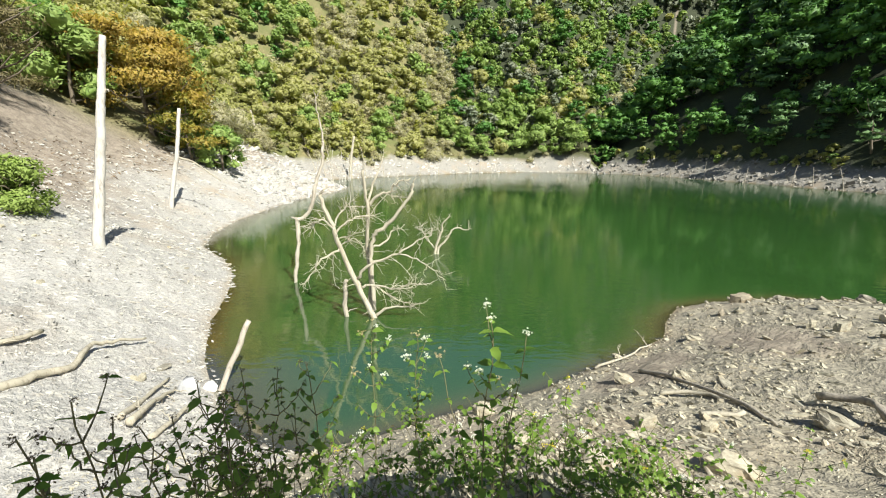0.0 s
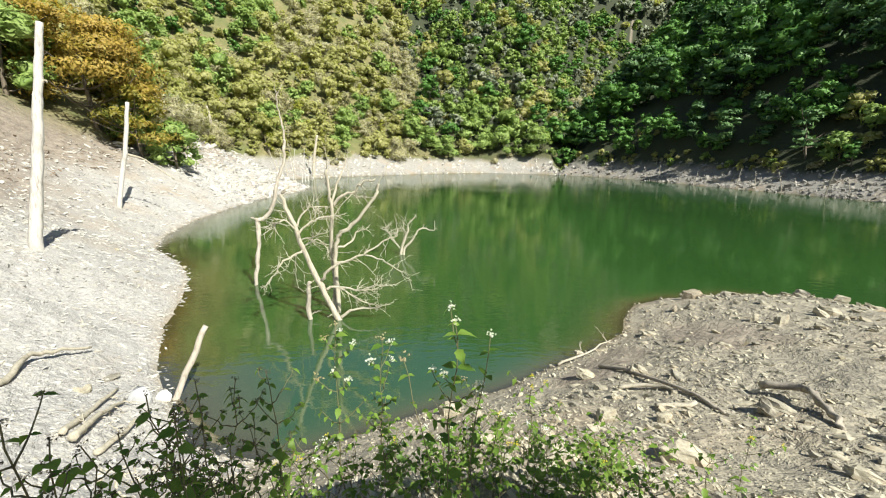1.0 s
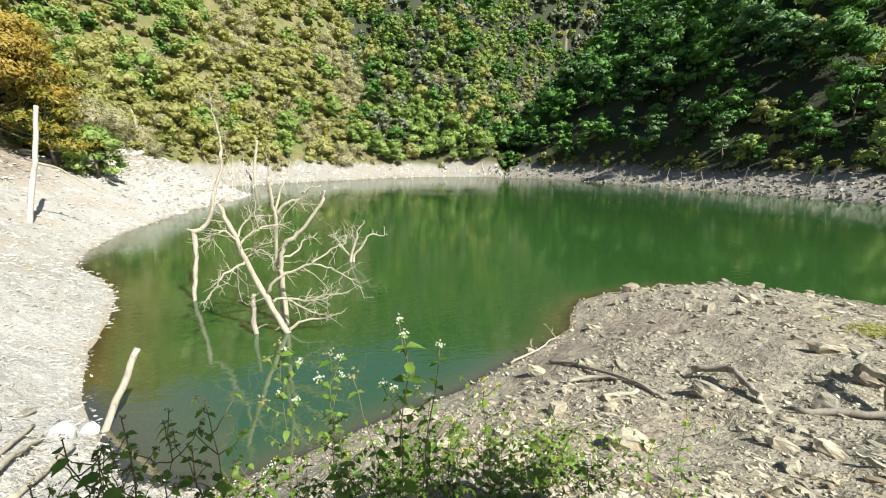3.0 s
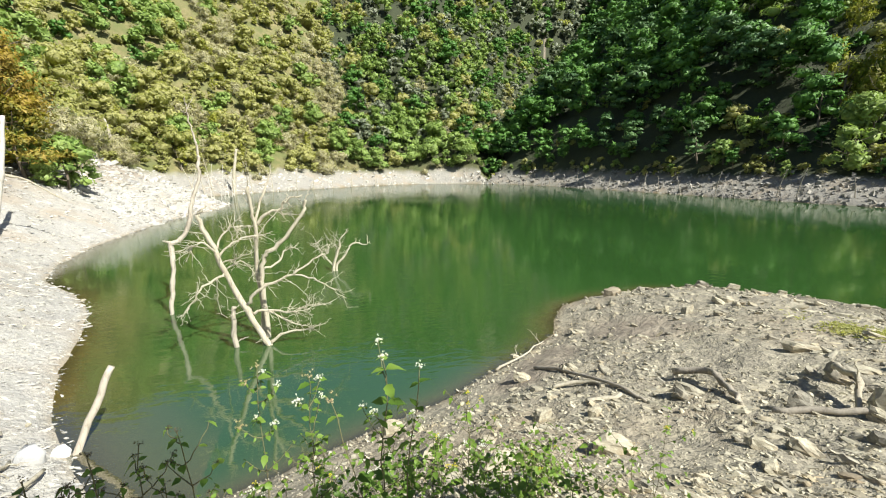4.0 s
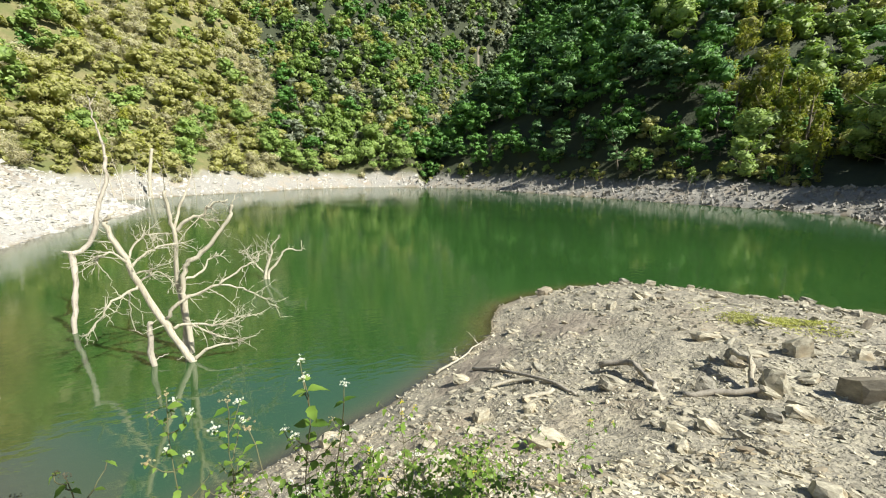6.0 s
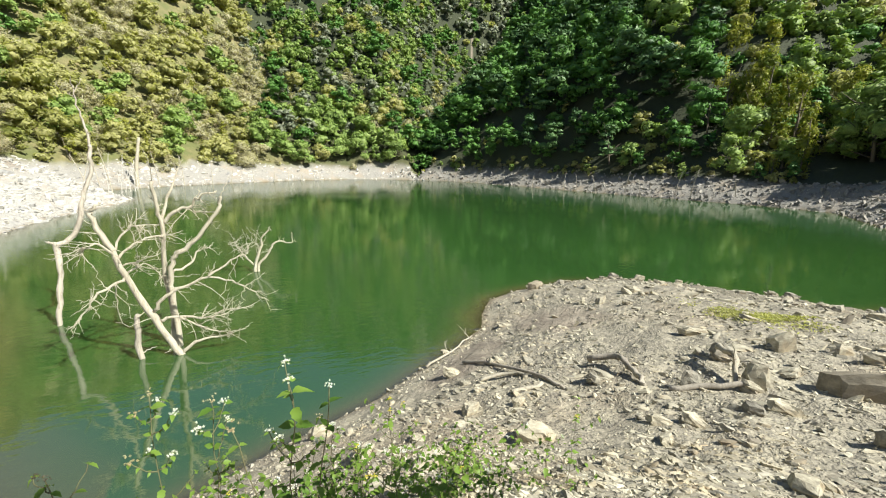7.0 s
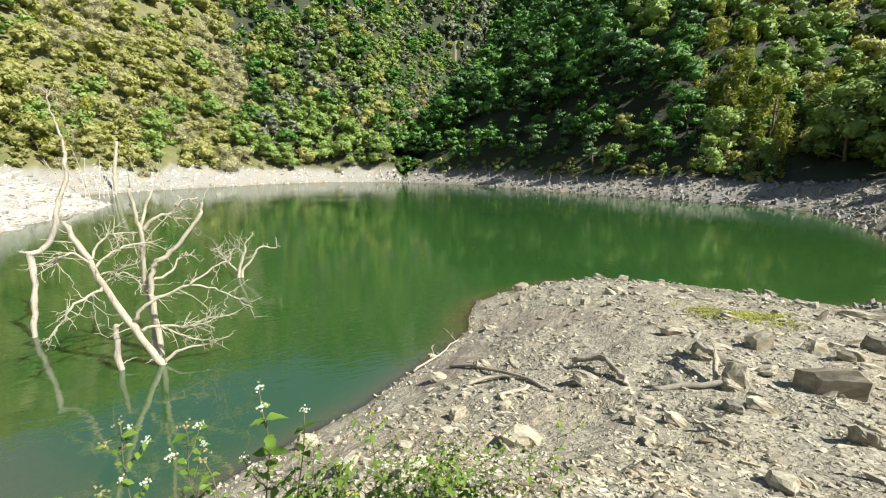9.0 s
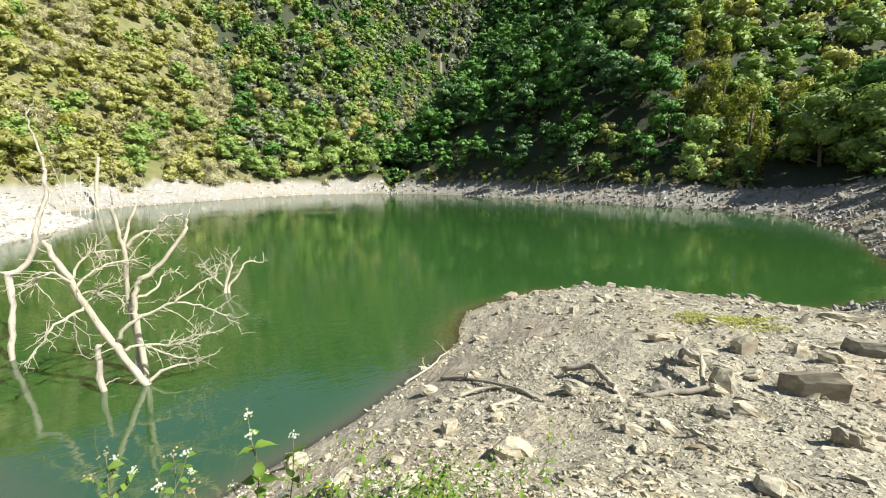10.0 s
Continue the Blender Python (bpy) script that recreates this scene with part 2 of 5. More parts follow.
def rock_material(name, dark, light, warm):
    """Split slate and sandstone: bedding streaks, lichen-pale faces, rusty stains."""
    m, t, b = node_mat(name)
    co = t.nodes.new("ShaderNodeTexCoord").outputs["Object"]
    info = t.nodes.new("ShaderNodeObjectInfo")
    isle = t.nodes.new("ShaderNodeNewGeometry")
    beds = put(t, "ShaderNodeMapping")
    beds.inputs["Scale"].default_value = (1.8, 1.8, 4.5)
    t.links.new(co, beds.inputs["Vector"])
    n1, n2, n3 = noise_of(t, beds.outputs[0], 2.0, 8, 0.7), noise_of(t, co, 1.3, 4), noise_of(t, co, 16, 6, 0.7)
    col = ramp(t, n1, [(0.3, dark), (0.65, light)])
    col = mixed(t, ramp(t, n2, [(0.5, (0, 0, 0)), (0.7, (0.8, 0.8, 0.8))]), col, warm)
    col = mixed(t, 0.5, col, ramp(t, n3, [(0.3, (0.6, 0.6, 0.6)), (0.7, (1.1, 1.1, 1.08))]), "MULTIPLY")
    either = t.nodes.new("ShaderNodeMath")
    either.operation = "ADD"
    t.links.new(info.outputs["Random"], either.inputs[0])
    t.links.new(isle.outputs["Random Per Island"], either.inputs[1])
    half = t.nodes.new("ShaderNodeMath")
    half.operation = "FRACT"
    t.links.new(either.outputs[0], half.inputs[0])
    col = mixed(t, 1.0, col, ramp(t, half.outputs[0], [(0.0, (0.62, 0.62, 0.63)), (0.5, (0.95, 0.94, 0.9)), (1.0, (1.2, 1.17, 1.1))]), "MULTIPLY")
    t.links.new(col, b.inputs["Base Color"])
    b.inputs["Roughness"].default_value = 0.8
    bumped(t, b, mixed(t, 0.5, n1, n3), 0.7, 0.02)
    return m


def leaf_material(name, tones, scale=0.16, shine=0.5, through_light=0.42, lumps=0.0, gaps=0.0):
    """Leaves: each its own shade, drifting from plant to plant, light coming through."""
    m, t, b = node_mat(name)
    geo = t.nodes.new("ShaderNodeNewGeometry")
    info = t.nodes.new("ShaderNodeObjectInfo")
    drift = noise_of(t, geo.outputs["Position"], scale, 2)
    s = t.nodes.new("ShaderNodeMath")
    s.operation = "MULTIPLY_ADD"
    t.links.new(geo.outputs["Random Per Island"], s.inputs[0])
    s.inputs[1].default_value = 0.35
    t.links.new(drift, s.inputs[2])
    s2 = t.nodes.new("ShaderNodeMath")
    s2.operation = "MULTIPLY_ADD"
    t.links.new(info.outputs["Random"], s2.inputs[0])
    s2.inputs[1].default_value = 0.3
    t.links.new(s.outputs[0], s2.inputs[2])
    k = len(tones) - 1
    col = ramp(t, s2.outputs[0], [(0.38 + 0.5 * i / k, c) for i, c in enumerate(tones)])
    if lumps:
        fine = noise_of(t, geo.outputs["Position"], 2.6, 5, 0.75)
        col = mixed(t, 1.0, col, ramp(t, fine, [(0.30, (0.55, 0.55, 0.55)), (0.5, (1.0, 1.0, 1.0)), (0.7, (1.4, 1.4, 1.3))]), "MULTIPLY")
        bumped(t, b, fine, 1.0, lumps)
    t.links.new(col, b.inputs["Base Color"])
    b.inputs["Roughness"].default_value = shine
    b.inputs["Specular IOR Level"].default_value = 0.22
    out = t.nodes["Material Output"]
    tr = t.nodes.new("ShaderNodeBsdfTranslucent")
    t.links.new(mixed(t, 1.0, col, (1.1, 1.2, 0.6), "MULTIPLY"), tr.inputs[0])
    mx = t.nodes.new("ShaderNodeMixShader")
    mx.inputs[0].default_value = through_light
    t.links.new(b.outputs[0], mx.inputs[1])
    t.links.new(tr.outputs[0], mx.inputs[2])
    t.links.new(mx.outputs[0], out.inputs[0])
    if gaps:
        # a spray is many small leaves with air between them
        open_air = t.nodes.new("ShaderNodeMath")
        open_air.operation = "LESS_THAN"
        t.links.new(noise_of(t, geo.outputs["Position"], 4.5, 2, 0.6), open_air.inputs[0])
        open_air.inputs[1].default_value = gaps
        air = t.nodes.new("ShaderNodeMixShader")
        t.links.new(open_air.outputs[0], air.inputs[0])
        t.links.new(mx.outputs[0], air.inputs[1])
        t.links.new(t.nodes.new("ShaderNodeBsdfTransparent").outputs[0], air.inputs[2])
        t.links.new(air.outputs[0], out.inputs[0])
    return m


def wood_material(name, light, dark, stretch=6.0):
    """Weathered wood: long grain, cracks and stains."""
    m, t, b = node_mat(name)
    co = t.nodes.new("ShaderNodeTexCoord").outputs["Object"]
    mp = put(t, "ShaderNodeMapping")
    mp.inputs["Scale"].default_value = (stretch, stretch, 1.0)
    t.links.new(co, mp.inputs["Vector"])
    n1, n2 = noise_of(t, mp.outputs[0], 3.0, 8, 0.7), noise_of(t, co, 0.9, 5)
    col = ramp(t, n1, [(0.28, dark), (0.5, light)])
    col = mixed(t, ramp(t, n2, [(0.52, (0, 0, 0)), (0.75, (0.75, 0.75, 0.75))]), col, dark)
    t.links.new(col, b.inputs["Base Color"])
    b.inputs["Roughness"].default_value = 0.85
    bumped(t, b, n1, 0.8, 0.015)
    return m


def water_material():
    """Green, cloudy water: the bottom shows where it is shallow; a mirror with light ripples."""
    m, t, b = node_mat("lake_water")
    t.nodes.remove(b)
    p = position(t)
    deep = t.nodes.new("ShaderNodeAttribute")
    deep.attribute_name = "deep"
    drift = noise_of(t, p, 0.05, 3)
    body = t.nodes.new("ShaderNodeBsdfDiffuse")
    green = ramp(t, drift, [(0.3, (0.023, 0.066, 0.015)), (0.7, (0.030, 0.082, 0.018))])
    t.links.new(mixed(t, deep.outputs["Fac"], (0.20, 0.175, 0.07), green), body.inputs[0])
    clear = t.nodes.new("ShaderNodeBsdfTransparent")
    clear.inputs[0].default_value = (0.90, 0.88, 0.66, 1)
    mix1 = t.nodes.new("ShaderNodeMixShader")
    cloudy = t.nodes.new("ShaderNodeMath")
    cloudy.operation, cloudy.use_clamp = "MULTIPLY_ADD", True
    t.links.new(deep.outputs["Fac"], cloudy.inputs[0])
    cloudy.inputs[1].default_value, cloudy.inputs[2].default_value = 0.85, 0.18
    t.links.new(cloudy.outputs[0], mix1.inputs[0])
    t.links.new(clear.outputs[0], mix1.inputs[1])
    t.links.new(body.outputs[0], mix1.inputs[2])
    gloss = t.nodes.new("ShaderNodeBsdfGlossy")
    gloss.inputs["Roughness"].default_value = 0.05
    mp = put(t, "ShaderNodeMapping")
    mp.inputs["Scale"].default_value = (0.45, 1.0, 1.0)
    mp.inputs["Rotation"].default_value = (0, 0, 0.5)
    t.links.new(p, mp.inputs["Vector"])
    waves = noise_of(t, mp.outputs[0], 4.6, 3, 0.5)
    patch = noise_of(t, p, 0.08, 2)
    bump = put(t, "ShaderNodeBump", Strength=0.22, Distance=0.04)
    t.links.new(mixed(t, ramp(t, patch, [(0.4, (0.25, 0.25, 0.25)), (0.6, (1, 1, 1))]), (0.5, 0.5, 0.5), waves), bump.inputs["Height"])
    t.links.new(bump.outputs[0], gloss.inputs["Normal"])
    fr = put(t, "ShaderNodeFresnel", IOR=3.0)
    t.links.new(bump.outputs[0], fr.inputs["Normal"])
    mix2 = t.nodes.new("ShaderNodeMixShader")
    t.links.new(fr.outputs[0], mix2.inputs[0])
    t.links.new(mix1.outputs[0], mix2.inputs[1])
    t.links.new(gloss.outputs[0], mix2.inputs[2])
    t.links.new(mix2.outputs[0], t.nodes["Material Output"].inputs[0])
    return m


SCREE = gravel_material()
SLATE = rock_material("split_slate", (0.19, 0.165, 0.12), (0.51, 0.475, 0.365), (0.35, 0.27, 0.165))
SHARD = rock_material("slate_shards", (0.30, 0.278, 0.212), (0.58, 0.54, 0.42), (0.46, 0.39, 0.26))
WATER = water_material()
SHARD_PALE = rock_material("pale_slate_shards", (0.30, 0.29, 0.265), (0.58, 0.57, 0.53), (0.46, 0.42, 0.35))
SHARD_GREY = rock_material("grey_slate_blocks", (0.17, 0.16, 0.14), (0.37, 0.355, 0.32), (0.29, 0.26, 0.21))
LITTER = rock_material("twig_litter", (0.09, 0.065, 0.04), (0.26, 0.20, 0.135), (0.20, 0.13, 0.07))
# brown stone; on the long slab it also stands for a shaded face
BROWN_SHADE_SLATE = rock_material("brown_shade_slate", (0.13, 0.112, 0.08), (0.34, 0.30, 0.225), (0.24, 0.18, 0.11))
WHITE_STONE = rock_material("white_stone", (0.60, 0.60, 0.58), (0.78, 0.78, 0.76), (0.66, 0.63, 0.56))
BLEACHED = wood_material("bleached_wood", (0.42, 0.38, 0.285), (0.19, 0.155, 0.105))
PALEWOOD = wood_material("silvered_wood", (0.52, 0.49, 0.43), (0.24, 0.21, 0.17))
GREYWOOD = wood_material("grey_dead_wood", (0.36, 0.32, 0.25), (0.13, 0.11, 0.085))
BARK = wood_material("bark", (0.16, 0.13, 0.09), (0.05, 0.04, 0.03))
LEAF_DARK = leaf_material("dark_green_leaves", [(0.010, 0.042, 0.009), (0.022, 0.078, 0.015), (0.046, 0.135, 0.024), (0.10, 0.215, 0.044)], through_light=0.12, lumps=0.02, gaps=0.34)
LEAF_PINE = leaf_material("blue_green_leaves", [(0.020, 0.054, 0.018), (0.038, 0.092, 0.030), (0.068, 0.142, 0.046), (0.115, 0.205, 0.072)], through_light=0.1, lumps=0.02, gaps=0.34)
# distance haze put into the leaf colour of far trees
LEAF_HAZED = leaf_material("haze_grey_leaves", [(0.055, 0.085, 0.050), (0.105, 0.14, 0.082), (0.155, 0.19, 0.118), (0.225, 0.245, 0.165)], through_light=0.15, lumps=0.02, gaps=0.34)
LEAF_BUSH = leaf_material("bright_bush_leaves", [(0.08, 0.14, 0.025), (0.14, 0.21, 0.04), (0.20, 0.28, 0.06), (0.27, 0.35, 0.09)], 1.0, 0.6, 0.3)
LEAF_BROWN = leaf_material("brown_leaves", [(0.05, 0.045, 0.02), (0.10, 0.085, 0.035), (0.16, 0.13, 0.06), (0.22, 0.19, 0.09)], through_light=0.2, lumps=0.02, gaps=0.34)
LEAF_GREEN = leaf_material("green_leaves", [(0.052, 0.105, 0.024), (0.105, 0.182, 0.042), (0.175, 0.265, 0.062), (0.265, 0.355, 0.10)], through_light=0.28, lumps=0.02, gaps=0.34)
LEAF_OLIVE = leaf_material("olive_leaves", [(0.155, 0.18, 0.042), (0.245, 0.262, 0.072), (0.34, 0.34, 0.112), (0.44, 0.425, 0.175)], through_light=0.45, lumps=0.02, gaps=0.34)
LEAF_DRY = leaf_material("dry_brush", [(0.26, 0.225, 0.125), (0.34, 0.30, 0.175), (0.42, 0.38, 0.235), (0.50, 0.465, 0.31)], shine=0.8, through_light=0.4, lumps=0.02, gaps=0.34)
LEAF_RUST = leaf_material("autumn_leaves", [(0.12, 0.15, 0.030), (0.22, 0.22, 0.045), (0.33, 0.28, 0.06), (0.42, 0.30, 0.075)], lumps=0.02, gaps=0.34)
LEAF_GOLD = leaf_material("bamboo_leaves", [(0.06, 0.11, 0.012), (0.12, 0.17, 0.020), (0.20, 0.235, 0.032), (0.29, 0.295, 0.05)], through_light=0.3, lumps=0.02, gaps=0.34)


# ---- ground: one sheet out to the horizon ----
def build_ground():
    az = np.concatenate([np.linspace(-76, 92, 500), np.linspace(94, 282, 40)])
    az = np.radians(az)
    rad = np.concatenate([np.geomspace(0.25, 40, 175), np.geomspace(41, 420, 125), np.geomspace(450, 4500, 14)])
    A, R = np.meshgrid(az, rad, indexing="ij")
    x, y = R * np.sin(A), R * np.cos(A)
    z, grown, shore = height(x, y)
    z = np.where(R > 430, np.maximum(z, 0) * 0 + z[:, [-15]], z)
    na, nr = A.shape
    verts = np.stack([x, y, z], -1).reshape(-1, 3)
    i = (np.arange(na)[:, None] * nr + np.arange(nr - 1)[None]).ravel()
    j = ((np.arange(na)[:, None] + 1) % na * nr + np.arange(nr - 1)[None]).ravel()
    quads = np.stack([i, j, j + 1, i + 1], -1)
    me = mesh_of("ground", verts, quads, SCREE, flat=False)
    # the middle, underfoot
    bm = bmesh.new()
    bm.from_mesh(me)
    bm.verts.ensure_lookup_table()
    bm.faces.new([bm.verts[k * nr] for k in range(na)])
    bm.normal_update()
    bm.to_mesh(me)
    bm.free()
    soil_shade = smooth(0.55, 1.0, away(x, y, SHORE_LEFT) / 9.0 + 0.5 * fbm(x / 4, y / 4, 3, 71)) * (y < 60) * (away(x, y, SHORE_LEFT) < away(x, y, SHORE_NEAR)) * (x < -3)
    chalk = (away(x, y, SHORE_LEFT) < away(x, y, SHORE_NEAR)) * (x < 5) * (1 - 0.5 * soil_shade) * (0.85 + 0.3 * fbm(x / 5, y / 5, 2, 72)) * (1 - 0.4 * smooth(45, 75, y))
    chalk = np.where((R > 30) & (R < 130) & (y > 16), np.maximum(chalk, 0.85), chalk)
    # upper left bank: brown earth, with tree shadow put into its darker tone
    soil_shade = np.maximum(soil_shade, 1.25 * (1 - smooth(-44, -33, np.degrees(A))) * smooth(20, 27, R + 3 * fbm(x / 3, y / 3, 3, 73)) * (R < 60))
    soil_shade = np.maximum(soil_shade, 1.2 * smooth(7.0, 9.5, away(x, y, SHORE_LEFT) + 5 * fbm(x / 2.5, y / 2.5, 3, 74)) * (x < -6) * (y < 60))
    soil_shade = np.maximum(soil_shade, sandy(x, y) * (R < 16) * (x > 0))
    grown = grown * (1 - smooth(-31, -35, np.degrees(A)) * (1 - smooth(40, 50, R)))
    # darker ground: the wooded side, the bare far shore, hills beyond 100 m
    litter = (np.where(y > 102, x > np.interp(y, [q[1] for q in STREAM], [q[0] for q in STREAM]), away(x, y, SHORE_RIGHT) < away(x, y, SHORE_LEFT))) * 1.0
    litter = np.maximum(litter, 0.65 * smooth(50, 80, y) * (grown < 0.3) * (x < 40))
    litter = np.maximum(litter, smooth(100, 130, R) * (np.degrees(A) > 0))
    for name, v in (("grown", grown * 1.5), ("litter", litter), ("chalk", chalk), ("soil_shade", np.where((R > 130) & (grown < 0.5) & (shore > 12), 1.1, soil_shade)), ("wet", 1 - smooth(-0.15, 0.30, shore))):
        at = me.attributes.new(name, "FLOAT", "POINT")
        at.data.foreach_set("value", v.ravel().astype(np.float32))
    return thing("ground", me, label="pale slate scree banks and dry grassy hillsides round the lake", category="ground", kind="structure")


ground = build_ground()


def build_water():
    az = np.radians(np.linspace(-60, 100, 300))
    rad = np.geomspace(3.0, 150, 260)
    A, R = np.meshgrid(az, rad, indexing="ij")
    x, y = R * np.sin(A), R * np.cos(A)
    z, _, shore = height(x, y, fine=False)
    na, nr = A.shape
    i = (np.arange(na - 1)[:, None] * nr + np.arange(nr - 1)[None]).ravel()
    quads = np.stack([i, i + nr, i + nr + 1, i + 1], -1)
    keep = (shore.ravel()[quads] < 0.6).any(1)
    me = mesh_of("water", np.stack([x, y, 0 * x], -1).reshape(-1, 3), quads[keep], WATER, flat=False)
    at = me.attributes.new("deep", "FLOAT", "POINT")
    at.data.foreach_set("value", (1 - np.exp(np.minimum(z, 0) / 0.23)).ravel().astype(np.float32))
    return thing("water", me, label="still green lake water with faint ripples", category="water", kind="structure")


water = build_water()


# ---- trees ----
def leaves(centres, outward, size, rng, spread=0.42, aspect=0.7):
    """Pointed sprays of leaves, one face each, turned more or less outward and up."""
    n = len(centres)
    d = outward + rng.normal(0, spread, (n, 3)) + (0, 0, 0.4)
    d /= np.linalg.norm(d, axis=1, keepdims=True)
    a = np.cross(d, rng.normal(0, 1, (n, 3)))
    a /= np.linalg.norm(a, axis=1, keepdims=True) + 1e-9
    b = np.cross(d, a)
    s = size * rng.uniform(0.6, 1.35, (n, 1))
    v = np.stack([centres - a * s, centres + a * s * 0.9 - d * s * 0.3 - b * s * aspect * 0.4, centres + b * s * aspect], 1)
    return v.reshape(-1, 3), np.arange(3 * n).reshape(n, 3)


def ball():
    """A coarse ball, the dense inside of a clump of leaves: verts and triangles."""
    bm = bmesh.new()
    bmesh.ops.create_icosphere(bm, subdivisions=1, radius=1.0)
    bm.verts.index_update()
    out = np.array([v.co[:] for v in bm.verts]), np.array([[v.index for v in f.verts] for f in bm.faces])
    bm.free()
    return out


BALL_V, BALL_F = ball()


def unit(v):
    return v / (np.linalg.norm(v, axis=-1, keepdims=True) + 1e-9)


def crown(rng, tall, wide, lobes, size, low=0.25, aspect=0.6, core=0.84, flat=0.75, fill=0.43, clump=0.17, spread=0.5, soft=0.6):
    """Leaves over many clumps under an uneven dome: verts, soft normals, triangles. Dark gaps stay between the clumps."""
    vs, ns, fs, k = [], [], [], 0
    lean = rng.normal(0, 0.07, 2)
    middle = np.array([0, 0, tall * (0.3 + 0.4 * low)])
    centres, radii = [], []
    for _ in range(lobes):
        w, h = rng.uniform(0, 2 * math.pi), low + (1 - low) * rng.uniform(0, 1) ** 0.8
        span = math.sqrt(max(0.03, 1 - ((h - low * 0.8) / (1.04 - low * 0.8)) ** 2))
        off = wide * 0.40 * span * math.sqrt(rng.uniform(0.25, 1.0))
        centres.append((off * math.cos(w) + lean[0] * tall * h, off * math.sin(w) + lean[1] * tall * h, tall * h * 0.9))
        radii.append(wide * clump * rng.uniform(0.5, 1.4) * np.array([1, 1, flat * rng.uniform(0.8, 1.2)]))
    centres, radii = np.array(centres), np.array(radii)
    for i, (c, r) in enumerate(zip(centres, radii)):
        area = 2.6 * math.pi * r[0] * (r[0] + r[2]) / 2
        n = max(6, int(fill * area / (0.62 * size * size * aspect / 0.6)))
        d = unit(rng.normal(0, 1, (n, 3)) + (0, 0, 0.45))
        p = c + d * r * (rng.uniform(0.7, 1.25, (n, 1)) if core else rng.uniform(0.1, 1.2, (n, 1)))
        if core:
            # no leaves inside the neighbouring clumps
            inside = (np.linalg.norm((p[:, None] - centres) / radii, axis=2) < 0.75)
            inside[:, i] = False
            d, p = d[~inside.any(1)], p[~inside.any(1)]
        g = unit((p - middle) / (wide * 0.5, wide * 0.5, tall * 0.5))
        out = 0.8 * d + 0.3 * g
        lv, lf = leaves(p, out, size, rng, spread, aspect)
        face = unit(np.cross(lv[1::3] - lv[0::3], lv[2::3] - lv[0::3]))
        face *= np.sign((face * out).sum(1, keepdims=True) + 1e-9)
        vs.append(lv)
        ns.append(np.repeat(unit(soft * unit(out) + 0.6 * face), 3, 0))
        fs.append(lf + k)
        k += len(lv)
        if core:
            cv = BALL_V * core * rng.uniform(0.75, 1.15, (len(BALL_V), 1))
            vs.append(c + cv * r)
            ns.append(unit(BALL_V + rng.normal(0, 0.45, BALL_V.shape)))
            fs.append(BALL_F + k)
            k += len(BALL_V)
    return np.concatenate(vs), np.concatenate(ns), np.concatenate(fs)


def soft_mesh(name, verts, normals, faces, material):
    me = mesh_of(name, verts, faces, material, flat=False)
    at = me.attributes.new("custom_normal", "FLOAT_VECTOR", "POINT")
    at.data.foreach_set("vector", np.asarray(normals, np.float32).ravel())
    return me


def limbs(rng, tall, wide, thick, count=5):
    """A trunk with forking limbs inside the crown."""
    top = np.array([rng.normal(0, 0.06 * tall), rng.normal(0, 0.06 * tall), tall * 0.8])
    path = curve_points([(0, 0, -0.4), top * 0.45 + (rng.normal(0, 0.1), 0, 0), top], 3, 0.03, rng)
    out = [tube(path, np.linspace(thick, thick * 0.25, len(path)), 5)]
    for k in range(count):
        s = path[min(1 + k * (len(path) - 2) // count, len(path) - 2)]
        w = rng.uniform(0, 6.28)
        e = s + (math.cos(w) * wide * 0.42, math.sin(w) * wide * 0.42, tall * rng.uniform(0.12, 0.35))
        q = curve_points([s, (s + e) / 2 + (0, 0, -0.05 * tall), e], 2, 0.04, rng)
        out.append(tube(q, np.linspace(thick * 0.45, thick * 0.1, len(q)), 4))
    return joined(out)


# kind: leaves, height, width, clumps, leaf size, and how the crown is made up
KINDS = {
    "dark": (LEAF_DARK, 10.0, 9.0, 32, 0.25, dict(low=0.28, flat=0.6, clump=0.145)),
    "layered": (LEAF_PINE, 11.5, 8.0, 30, 0.24, dict(low=0.22, flat=0.36, clump=0.165)),
    "green": (LEAF_GREEN, 6.2, 6.4, 32, 0.20, dict(low=0.12, flat=0.7, clump=0.15)),
    "olive": (LEAF_OLIVE, 4.0, 4.8, 24, 0.18, dict(low=0.05, flat=0.7, clump=0.17, soft=1.0)),
    "dry": (LEAF_DRY, 3.0, 4.0, 14, 0.22, dict(low=0.05, aspect=0.16, core=0.5, fill=0.55, clump=0.21, spread=0.9, soft=1.4)),
    "rust": (LEAF_RUST, 7.5, 9.5, 46, 0.15, dict(low=0.22, flat=0.5, core=0, fill=0.6, clump=0.125, spread=0.8)),
    "bush": (LEAF_BUSH, 1.7, 2.4, 34, 0.055, dict(low=0.03, core=0.5, fill=0.8, clump=0.15, spread=0.7)),
    "grey": (LEAF_HAZED, 7.5, 7.2, 30, 0.22, dict(low=0.18, flat=0.65, clump=0.15)),
    "gold": (LEAF_GOLD, 8.0, 4.2, 30, 0.22, dict(low=0.05, aspect=0.26, flat=1.5, clump=0.14, core=0.55, spread=0.7)),
    "bare": (LEAF_BROWN, 7.0, 7.0, 26, 0.14, dict(low=0.12, aspect=0.3, flat=0.35, core=0, fill=0.34, clump=0.17, spread=0.9)),
}
